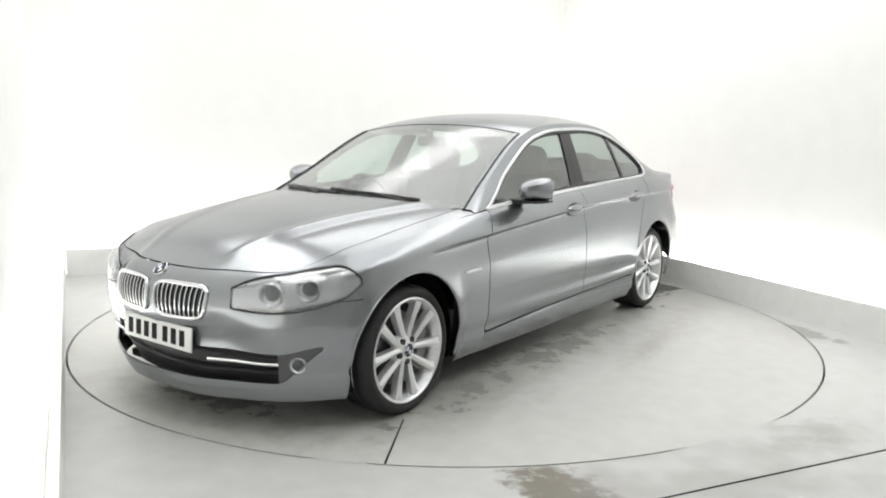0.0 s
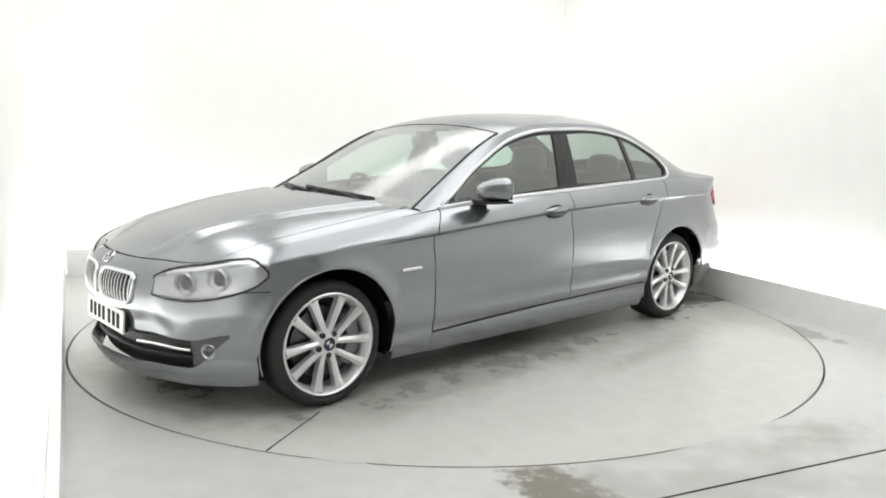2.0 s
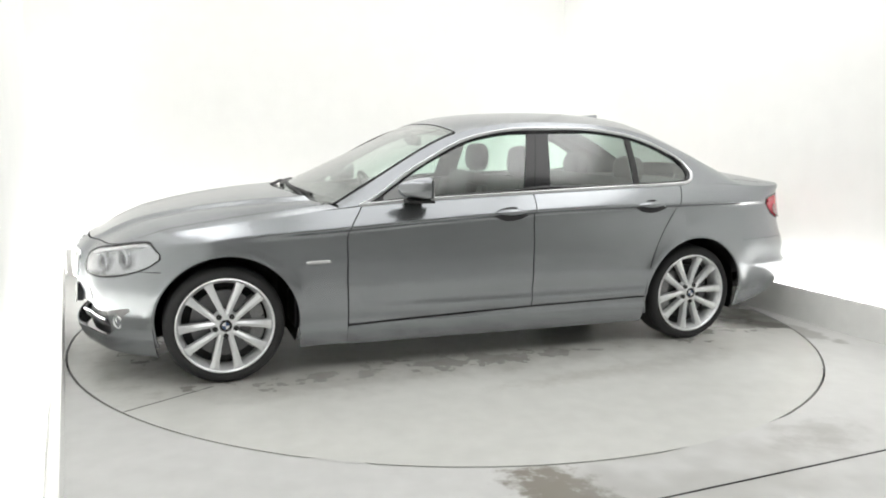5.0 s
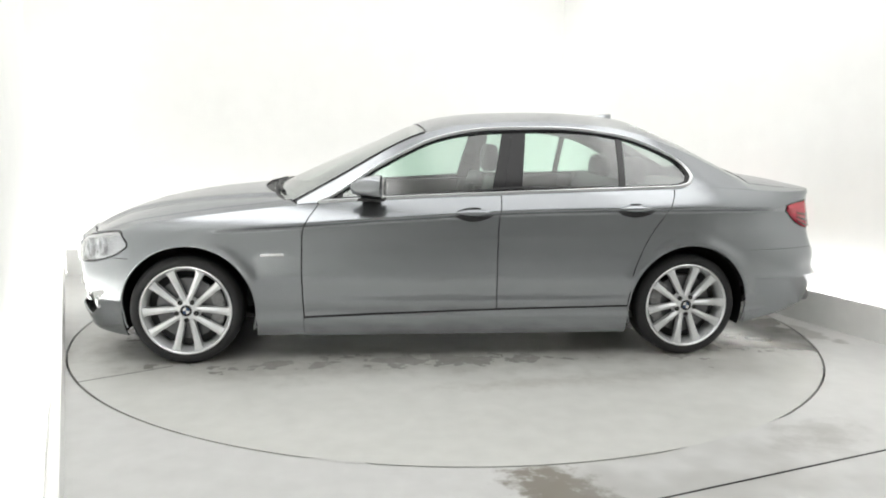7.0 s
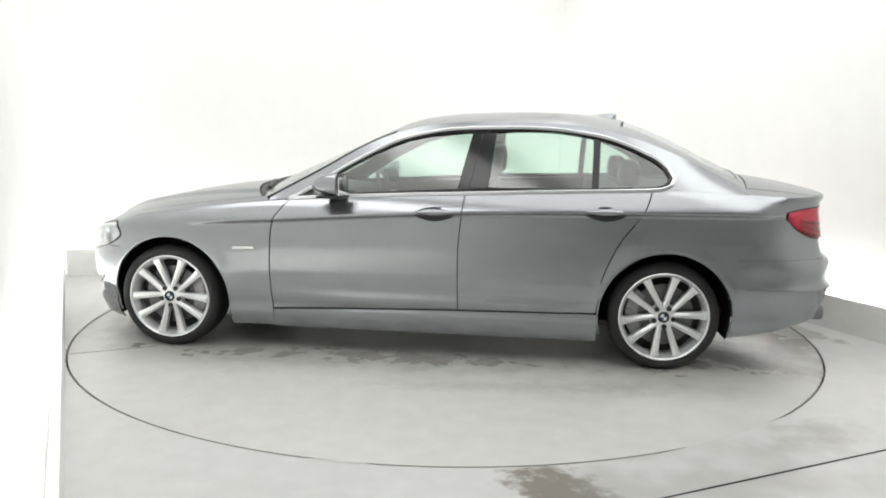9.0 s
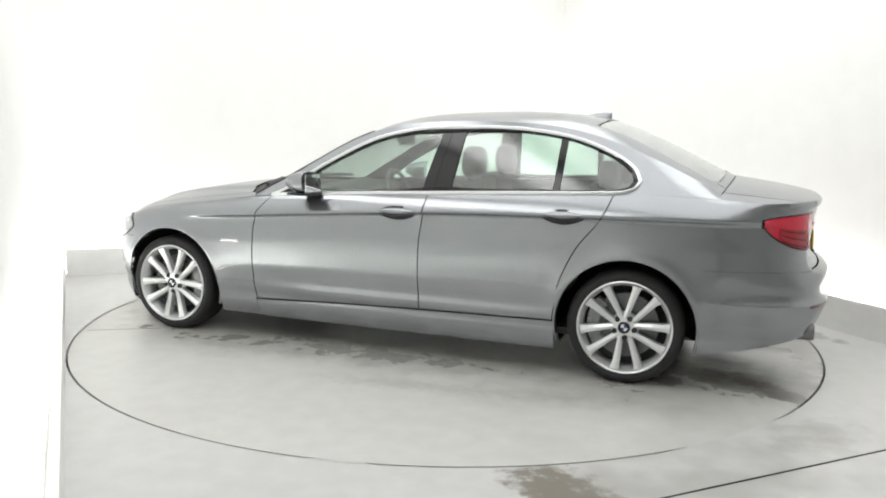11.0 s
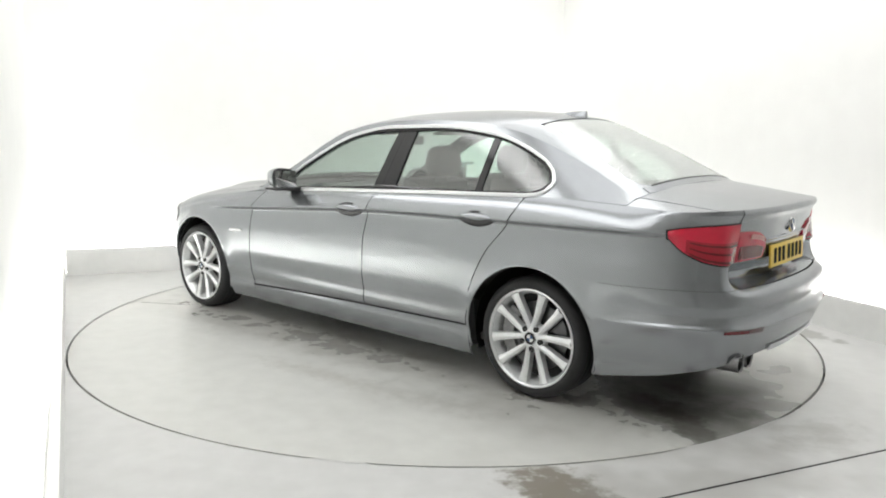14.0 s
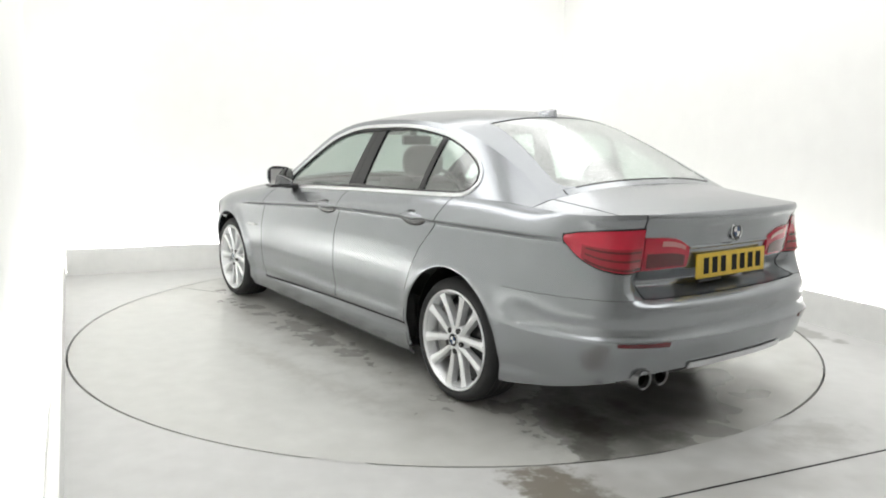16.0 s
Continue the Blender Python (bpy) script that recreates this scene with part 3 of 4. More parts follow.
def heights(x, lo, hi, n):
    """Steps from lo to hi that keep rows on the crease of the flank."""
    zc = crease_z(x)
    if lo < zc - 0.04 and hi > zc + 0.03:
        up = max(9, n // 4)
        return span(lo, zc - 0.030, n - up - 5) + [zc - 0.021, zc - 0.014, zc - 0.008, zc - 0.003, zc + 0.003] + span(zc + 0.012, hi, up)
    return span(lo, hi, n)


def columns(xs, lo, hi, n, surf=flank, out=0.0):
    return [[surf(x, z, out) for z in span(lo(x), hi(x), n)] for x in xs]


# ================= the car: parts =================
def build_front_wing(car, f):
    """Front wing with the arch cut, the strip beside the bonnet included."""
    g = []
    # behind the arch, following the door seam
    def at(xc, z):
        w = ease(FX - ARCH, 0.83, xc)
        return xc + w * (seam_f(z) + 0.004 - 0.83)
    g.append([[flank(at(xc, z), z) for z in heights(at(xc, 0.8), 0.155, shoulder_z(at(xc, 0.85)), 40)] for xc in span(FX - ARCH, 0.83, 14)])
    # over the arch
    xs = [FX - ARCH * math.cos(math.pi * i / 40) for i in range(41) if FX - ARCH * math.cos(math.pi * i / 40) < 1.795]
    xs.append(1.795)
    g.append([[flank(x, z) for z in (heights(x, arch_z(FX, x), shoulder_z(x), 26) if crease_z(x) - arch_z(FX, x) > 0.041 else span(arch_z(FX, x), shoulder_z(x), 26))] for x in xs])
    # ahead: between arch and lamp, above the bumper joint
    xs2 = span(1.795, 1.90, 8)
    g.append(columns(xs2, lambda x: max(arch_z(FX, x), 0.612), lambda x: max(lamp_low(a_at_x(x)) - 0.006, 0.614), 8))
    xs3 = span(1.795, 1.99, 9)
    g.append(columns(xs3, lambda x: lamp_edge(a_at_x(x)) + 0.006, lambda x: max(shoulder_z(x), lamp_edge(a_at_x(x)) + 0.008), 14))
    # strip beside the bonnet
    g.append([[hood(u, v) for v in span(0.905, 1.0, 6)] for u in span(0.0, 1.0, 36)])
    sheet("front_wing", g, PAINT, car, flip=f, sharp=50)


def build_door(car, f, front):
    xl = (lambda z: seam_f(z) - 0.003) if front else (lambda z: seam_b(z) - 0.004)

    def xr(z):
        if front:
            return seam_b(z) + 0.002
        c = seam_c(z) + 0.004 if z > 0.5 else -1.12
        k = arch_x(-HUB_X, z, 1, ARCH + 0.010)
        return max(c, k) if k is not None else c
    g = []
    for s in span(0, 1, 34):
        col = []
        for t in range(46):
            x = xl(0.6) + (xr(0.6) - xl(0.6)) * s
            for _ in range(4):
                z = heights(x, sill_z(x) + 0.009, DLO_LOW(max(min(x, 0.72), -1.4)) - 0.010, 46)[t]
                x = xl(z) + (xr(z) - xl(z)) * s
            col.append(cabin(x, z) if z > shoulder_z(x) else flank(x, z))
        g.append(col)
    door = sheet("front_door" if front else "rear_door", [g], PAINT, car, flip=f, sharp=50)
    # lens-shaped pull handle over a black patch that paints its hollow's shade
    hx, hz = (-0.155, 0.874) if front else (-1.132, 0.901)
    for name, sx, sy, sz, dz, oy, mat, lab in (("handle_shade", 0.122, 0.007, 0.042, -0.006, -0.002, GLOSS_BLACK, "black patch for the shade in the handle's hollow"), ("handle", 0.110, 0.030, 0.022, 0.004, 0.004, PAINT, "body-coloured lens-shaped pull handle")):
        bm = bmesh.new()
        bmesh.ops.create_uvsphere(bm, u_segments=28, v_segments=14, radius=1)
        slope = math.atan2(flank(hx - 0.1, hz).y - flank(hx + 0.1, hz).y, 0.2)
        for v in bm.verts:
            x, y, z = v.co
            k = 1 - 0.35 * x * x
            q = flank(hx + sx * x, hz - 0.012)
            v.co = (hx + sx * x, (q.y + oy + sy * max(y, -0.3)) * f, hz + dz + sz * z * k)
        part(name, bm, mat, door, lab)
    return door


def build_quarter(car, f):
    """Rear wing with arch, up to the boot and the tail lamp."""
    g = []
    x0 = -1.16
    def at(xc, z):
        w = min(max((xc - (-HUB_X - ARCH)) / (x0 + HUB_X + ARCH), 0), 1)
        return xc + w * (seam_c(max(z, 0.47)) - 0.003 - x0)
    xs = [-HUB_X - ARCH * math.cos(math.pi * (i / 44)) for i in range(45)]
    xs = [x for x in xs if x < x0] + [x0]
    def shoulder_at(xc):
        z = 1.02
        return shoulder_z(at(xc, z))
    cols = []
    for xc in xs:
        zl = arch_z(-HUB_X, xc)
        for _ in range(4):
            zl = arch_z(-HUB_X, at(xc, zl)) if at(xc, zl) > -HUB_X - ARCH else zl
        cols.append([flank(at(xc, z), z) for z in heights(at(xc, 0.9), zl, shoulder_at(xc), 36)])
    g.append(cols)
    xs = span(-HUB_X - ARCH, -2.30, 16)
    g.append([[flank(x, z) for z in heights(x, 0.658, shoulder_z(x), 30)] for x in xs])
    a0, a1 = a_at_x(-2.30), a_rear_y(0.60)
    g.append([[skin(a, z) for z in span(0.658, shoulder_z(plan_x(a)), 26)] for a in span(a0, a1, 8)])
    g.append([[deck(u, v) for v in span(0.86, 1.0, 6)] for u in span(0, 1, 14)])
    sheet("rear_wing", g, PAINT, car, flip=f, sharp=50)


def rear_half(u):
    """Half width of the rear window, rounded off at its lower corners."""
    t = min(max((u - 7.03) / 2.72, 0.0), 1.0)
    k = max(t - 0.84, 0.0) / 0.16
    return 0.750 + 0.095 * ease(0.0, 0.8, t) - 0.13 * (1 - math.sqrt(max(1 - k * k, 0.0)))


def build_cabin_side(car, f):
    """Painted frame round the side windows: A pillar, roof rail and C pillar."""
    g = []
    g.append(columns(span(0.86, X_A, 6), shoulder_z, lambda x: rail[2](u_at_x(x)), 6, cabin))
    g.append(columns(DLO_XS, lambda x: DLO_TOP(x) + 0.004, lambda x: max(rail[2](u_at_x(x)), DLO_TOP(x) + 0.006), 6, cabin))
    xs = [x for x in DLO_XS if x < -1.36]
    g.append(columns(xs, lambda x: min(shoulder_z(x), DLO_LOW(x) - 0.001), lambda x: DLO_LOW(x), 4, cabin))
    g.append(columns(span(X_C, -1.93, 20), shoulder_z, lambda x: rail[2](u_at_x(x)), 16, cabin))
    # the rail's strip beside windscreen and rear window
    g.append([[top(u, v) for v in span(0.962, 1.0, 4)] for u in span(0.0, 3.0, 24)])
    g.append([[top(u, v) for v in span(rear_half(u) + 0.004, 1.0, 7)] for u in span(7.0, 9.75, 40)])
    g.append([[top(u, v) for v in span(0.84, 1.0, 6)] for u in span(9.75, 10.0, 5)])
    # foot of the C pillar towards the boot
    sheet("cabin_frame", g, PAINT, car, flip=f, sharp=50, out=(0, 0, 1.0))


def build_side_windows(car, f):
    """Side glass in three panes with black pillars, and the bright surround."""
    def pane(name, xa, xb, lean):
        rows = []
        for s in span(0, 1, 24):
            col = []
            for t in span(0, 1, 10):
                x = xa + (xb - xa) * s
                for _ in range(3):
                    z = DLO_LOW(x) + (DLO_TOP(x) - DLO_LOW(x)) * t
                    k = (z - 0.98) / 0.38
                    ends = (lean[0] * (1 - s) + lean[1] * s) * k
                    x = min(max(xa + (xb - xa) * s + ends, X_C), X_A)
                z = DLO_LOW(x) + (DLO_TOP(x) - DLO_LOW(x)) * t
                col.append(cabin(x, z, -0.016))
            rows.append(col)
        ob = sheet(name, [rows], GLASS, car, "tinted side window glass", thick=0, flip=f, out=(0, 0, 1.0))
        ob.visible_shadow = False
    pane("window_pane", X_A, -0.275, (0, -0.09))
    pane("window_pane", -0.445, -1.055, (-0.05, -0.015))
    pane("window_pane", -1.085, X_C, (-0.015, 0))

    def post(name, xa, xb, la, lb, out, mat):
        rows = []
        for s in span(0, 1, 6):
            col = []
            for t in span(0, 1, 12):
                x = xa + (xb - xa) * s
                z = DLO_LOW(x) + (DLO_TOP(x) - DLO_LOW(x)) * t
                x += (la * (1 - s) + lb * s) * (z - 0.98) / 0.38
                z = DLO_LOW(x) + (DLO_TOP(x) - DLO_LOW(x)) * t
                col.append(cabin(x, z, out))
            rows.append(col)
        sheet(name, [rows], mat, car, "gloss black window pillar", thick=0.02, flip=f, out=(0, 0, 1.0))
    post("door_pillar", -0.270, -0.339, -0.09, -0.076, -0.008, GLOSS_BLACK)
    post("door_pillar", -0.341, -0.450, -0.076, -0.05, -0.008, GLOSS_BLACK)
    post("window_divider", -1.050, -1.090, -0.015, -0.015, -0.010, GLOSS_BLACK)
    # black inner seal and bright strip round the opening
    loop = [(x, DLO_TOP(x)) for x in DLO_XS] + [(x, DLO_LOW(x)) for x in reversed(DLO_XS[1:-1])]
    line = [cabin(x, z, 0.004) for x, z in loop]
    part("window_surround", tube_bm([(p.x, p.y * f, p.z) for p in line], 0.0105, 8, True, flat=0.7), SATIN, car, "bright satin metal window surround")
    mid = Vector((-0.4, 0, 1.14))
    inner = []
    for x, z in loop:
        q = Vector((x, 0, z)) + (mid - Vector((x, 0, z))).normalized() * 0.020
        zz = min(max(q.z, DLO_LOW(min(max(q.x, X_C), X_A))), DLO_TOP(min(max(q.x, X_C), X_A)))
        inner.append(cabin(q.x, zz, -0.006))
    part("window_seal", tube_bm([(p.x, p.y * f, p.z) for p in inner], 0.014, 6, True, flat=0.6), GLOSS_BLACK, car, "black rubber window seal")


def build_sill(car, f):
    g = [columns(span(0.824, -HUB_X + ARCH + 0.0, 40), lambda x: 0.145, lambda x: sill_z(x) - 0.002, 10)]
    sheet("sill", g, PAINT, car, flip=f, sharp=40)


def build_roof(car):
    g = [[[top(u, v) for v in span(-1, 1, 33)] for u in span(3.0, 7.0, 40)]]
    sheet("roof", g, PAINT, car, sharp=50)
    glass = sheet("windscreen", [[[top(u, v, -0.004) for v in span(-0.958, 0.958, 33)] for u in span(-0.1, 2.97, 30)]], SCREEN_GLASS, car, "raked clear windscreen", thick=0)
    glass.visible_shadow = False
    rear = sheet("rear_window", [[[top(u, v * rear_half(u), -0.004) for v in span(-1, 1, 33)] for u in span(7.03, 9.75, 50)]], WET_GLASS, car, "raked tinted rear window", thick=0)
    rear.visible_shadow = False

    # black printed borders under the glass
    for name, u0, u1, half in (("windscreen_border", -0.1, 2.97, lambda u: 0.958), ("rear_window_border", 7.03, 9.75, rear_half)):
        g = [[[top(u, s * v, -0.009) for v in span(half(u) - 0.03, half(u), 4)] for u in span(u0, u1, 40)] for s in (1, -1)]
        g += [[[top(u, v * half(u), -0.009) for v in span(-1, 1, 25)] for u in span(*p, 4)] for p in ((u0, u0 + 0.26), (u1 - 0.10, u1))]
        sheet(name, g, GLOSS_BLACK, car, "black printed glass border", thick=0)
    # thin black tubes painting the A pillars' shade along the windscreen's sides
    for s in (1, -1):
        part("windscreen_edge_shade", tube_bm([top(u, 0.960 * s, 0.001) for u in span(-0.05, 2.95, 24)], 0.0065, 6), GLOSS_BLACK, car, "black line for the A pillar's shade beside the windscreen")
    # aerial fin
    bm = bmesh.new()
    secs = []
    for i in range(11):
        t = i / 10
        h, w = 0.064 * t ** 0.6, 0.046 * math.sin(math.pi * (0.12 + 0.80 * t)) ** 0.7
        x = -1.07 - 0.175 * t
        z0 = 1.452 + (1.413 - 1.447) * t - 0.005
        secs.append([bm.verts.new((x, w * s, z0 + h * q)) for k, (s, q) in enumerate(((-1, 0), (-0.85, 0.45), (-0.5, 0.9), (0, 1.0), (0.5, 0.9), (0.85, 0.45), (1, 0)))])
    for p, q in zip(secs, secs[1:]):
        for k in range(6):
            bm.faces.new((p[k], p[k + 1], q[k + 1], q[k]))
    bm.faces.new(secs[-1])
    part("aerial_fin", bm, PAINT, car, "small grey shark-fin aerial")


def build_bonnet(car):
    sheet("bonnet", [[[hood(u, v) for v in span(-0.900, 0.900, 49)] for u in span(0.004, 0.975, 44)]], PAINT, car, sharp=60)
    # cowl, wipers
    g = [[[hood(1.0, v) + Vector((0.02 - 0.16 * t, 0, -0.012 - 0.03 * t)) for v in span(-0.93, 0.93, 21)] for t in span(0, 1, 3)]]
    sheet("cowl_panel", g, BLACK, car, "black plastic scuttle panel", thick=0.005)
    for y0, y1, u1 in ((0.52, -0.10, 0.16), (-0.02, -0.60, 0.20)):
        bm = bmesh.new()
        pts = []
        for t in span(0, 1, 9):
            y = y0 + (y1 - y0) * t
            u = 0.05 + (u1 - 0.05) * t
            p = top(u, y / rail[1](u), 0.009)
            pts.append(p)
        tube_bm(pts, 0.012, 6, bm=bm)
        p = pts[0]
        tube_bm([p + Vector((0.03, 0.0, -0.03)), p + Vector((0.05, -0.1, 0.0)), pts[4] + Vector((0.02, 0, 0.006)), pts[4]], 0.011, 6, bm=bm)
        part("wiper", bm, BLACK, car, "black windscreen wiper")


def build_boot(car):
    sheet("boot_lid", [[[deck(u, v) for v in span(-0.85, 0.85, 41)] for u in span(0.003, 1.0, 16)]]
          + [[[skin(a, z) if s > 0 else Vector((skin(a, z).x, -skin(a, z).y, z)) for z in span(0.660, shoulder_z(plan_x(a)), 30)] for a in span(a_rear_y(0.592), A_END, 24)] for s in (1, -1)],
          PAINT, car, sharp=50, out=(0, 0, 0.75))
    sheet("rear_scuttle", [[[top(u, v) for v in span(-0.83, 0.83, 41)] for u in span(9.76, 9.99, 5)]], PAINT, car, "painted panel below the rear window")
    # seal of the rear window's lower edge
    part("rear_window_seal", tube_bm([top(9.755, v, -0.002) for v in span(-0.73, 0.73, 25)], 0.006, 6), GLOSS_BLACK, car, "black rubber seal")


def both(fn, a0, a1, n):
    """Columns of a patch that runs across the middle from one flank to the other."""
    cols = [fn(a) for a in span(a0, a1, n)]
    return [cols, [[Vector((p.x, -p.y, p.z)) for p in c] for c in cols]]


def build_front_bumper(car):
    a_in, a_end = a_front_y(0.65), a_front_y(0.79)
    a_joint = a_at_x(FX + ARCH)

    def lo(a):
        return 0.245 + 0.164 * ease(a_in, a_end + 0.2, a) ** 0.9

    def hi(a):
        return 0.382 + 0.032 * ease(a_in, a_end, a)

    def upper(a):
        return nose_top(a) - 0.002 if a < A_L0 else lamp_low(a) - 0.006
    # lip under the intake, beam over it, corner beside it
    g = both(lambda a: [skin(a, z) for z in span(0.150, lo(a), 12)], 0.0, a_end, 40)
    g += both(lambda a: [skin(a, z) for z in span(hi(a), upper(a), 26)], 0.0, A_L0 - 0.001, 26)
    g += both(lambda a: [skin(a, z) for z in span(hi(a), upper(a), 16)], A_L0, a_end, 16)
    g += both(lambda a: [skin(a, z) for z in span(0.150, upper(a), 30)], a_end, a_at_x(1.90), 12)
    g += both(lambda a: [skin(a, z) for z in span(0.150, min(upper(a), 0.608), 26)], a_at_x(1.90), a_joint, 5)
    g += both(lambda a: [skin(a, z) for z in span(arch_z(FX, plan_x(a)), max(0.608, arch_z(FX, plan_x(a)) + 0.001), 10)], a_joint, a_at_x(1.795), 14)
    # the strip between lamp and bonnet
    g += both(lambda a: [skin(a, z) for z in span(lamp_edge(a) + 0.006, max(nose_top(a) - 0.002, lamp_edge(a) + 0.008), 6)], A_L0, a_at_x(1.995), 16)
    sheet("front_bumper", g, PAINT, car, sharp=50, out=(0, 0, 0.45))
    # dark intake behind, with slats, bright strips and fog lamps
    sheet("lower_intake", both(lambda a: [skin(a, z, -0.075) for z in span(0.20, 0.44, 8)], 0.0, a_front_y(0.72), 30), BLACK, car, "black plastic lower air intake", thick=0)
    for z in (0.285, 0.355):
        for s in (1, -1):
            pts = [skin(a, z, -0.045) for a in span(0, a_in, 20)]
            part("intake_slat", tube_bm([(p.x, p.y * s, p.z) for p in pts], 0.009, 6), BLACK, car)
    for s in (1, -1):
        pts = [skin(a, 0.330 + 0.004 * i / 12, -0.006) for i, a in enumerate(span(a_front_y(0.34), a_front_y(0.655), 13))]
        part("intake_strip", tube_bm([(p.x, p.y * s, p.z) for p in pts], 0.008, 8, flat=0.7), CHROME, car, "slim chrome strip in the lower intake")
        # fog lamp in its pod at the end of the intake
        sheet("fog_surround", [[[skin(a, z, -0.028 + 0.02 * k) for z in span(lo(a) - 0.01, hi(a) + 0.012, 8)] for k, a in zip(span(0, 1, 12), span(a_in, a_end + 0.02, 12))]], POD, car, "dark grey fog lamp surround", thick=0.003, flip=s)
        p = skin(a_front_y(0.718), 0.328, -0.014)
        m = Matrix.Translation((p.x, p.y * s, p.z)) @ pose(0, 0, 0, 0, 0, -52 if s > 0 else -128)
        fog = part("fog_lamp", lathe_bm([(0.026, 0.002), (0.032, 0.008), (0.037, 0.003), (0.038, -0.02)], 24, m=m), SATIN, car, "round clear fog lamp")
        part("fog_lens", lathe_bm([(0.001, 0.006), (0.015, 0.004), (0.026, 0.001), (0.028, -0.01)], 20, m=m), LENS, fog, "dark glass lens")


def build_grille(car, s):
    """One of the two upright chrome-framed grilles with its vertical slats."""
    def pt(t, h, out):
        y0, y1 = 0.030 + 0.010 * (1 - h), 0.372 - 0.030 * (1 - h)
        y = y0 + (y1 - y0) * t
        z = 0.506 + 0.006 * t + (0.154 - 0.006 * t) * h
        return skin(a_front_y(max(y, 0.001)), z, out)
    loop = []
    for i in range(64):
        an = 2 * math.pi * i / 64
        c, q = math.cos(an), math.sin(an)
        t = 0.5 + 0.5 * math.copysign(abs(c) ** 0.42, c)
        h = 0.5 + 0.5 * math.copysign(abs(q) ** 0.42, q)
        loop.append(pt(t, h, 0.006))
    root = part("kidney_grille", tube_bm([(p.x, p.y * s, p.z) for p in loop], 0.0105, 10, True, flat=0.8), CHROME, car, "chrome-framed grille with upright slats")
    sheet("grille_backing", [[[pt(t, h, 0.002) for h in span(0.03, 0.97, 8)] for t in span(0.02, 0.98, 16)]], GLOSS_BLACK, root, "black grille recess", thick=0.003, flip=s)
    for i in range(10):
        t = 0.075 + 0.85 * i / 9
        pts = [pt(t, h, 0.008) for h in span(0.05, 0.95, 8)]
        part("slat", tube_bm([(p.x, p.y * s, p.z) for p in pts], 0.0036, 6), CHROME, root, "chrome slat")


def build_head_lamp(car, s):
    """Head lamp: silver bowl, two projectors with light rings, indicator strip and clear cover."""
    n = 30
    cols = span(A_L0, A_L1, n)
    root = sheet("head_lamp", [[[skin(a, z, -0.045 * math.sin(math.pi * min(i / (n - 1) * 1.15, 1)) - 0.004) for z in span(lamp_low(a), lamp_edge(a), 8)] for i, a in enumerate(cols)]], LAMP_BOWL, car, "swept-back clear head lamp with two round projectors", thick=0.003, flip=s)
    sheet("lamp_cover", [[[skin(a, z, 0.002 + 0.004 * math.sin(math.pi * t)) for t, z in zip(span(0, 1, 8), span(lamp_low(a), lamp_edge(a), 8))] for a in cols]], CLEAR, root, "clear polycarbonate cover", thick=0, flip=s).visible_shadow = False
    line = [skin(a, lamp_low(a), 0.002) for a in cols] + [skin(a, lamp_edge(a), 0.002) for a in reversed(cols)]
    part("lamp_seal", tube_bm([(p.x, p.y * s, p.z) for p in line], 0.0045, 6, True), GLOSS_BLACK, root, "black lamp edge")
    for frac, r, h in ((0.30, 0.050, 0.47), (0.56, 0.050, 0.50)):
        a = A_L0 + frac * (A_L1 - A_L0)
        z = lamp_low(a) + h * (lamp_edge(a) - lamp_low(a))
        p = skin(a, z, -0.034)
        m = Matrix.Translation((p.x, p.y * s, p.z)) @ pose(0, 0, 0, 0, 0, (-60 if s > 0 else -120))
        ring = part("light_ring", lathe_bm([(r - 0.008, 0.004), (r, 0.012), (r + 0.006, 0.004), (r + 0.004, -0.02), (r - 0.008, -0.02)], 28, m=m), LAMP_BOWL, root, "bright ring round the projector")
        part("projector_lens", lathe_bm([(0.001, 0.008), (0.018, 0.004), (0.030, -0.006), (0.036, -0.016), (r - 0.006, -0.018)], 24, m=m), LENS, root, "projector lens")
    pts = [skin(a, lamp_edge(a) - 0.016, -0.012) for a in span(A_L0 + 0.12 * (A_L1 - A_L0), A_L0 + 0.88 * (A_L1 - A_L0), 16)]
    part("brow_strip", tube_bm([(p.x, p.y * s, p.z) for p in pts], 0.008, 6), SATIN, root, "silver strip under the lamp's upper edge")


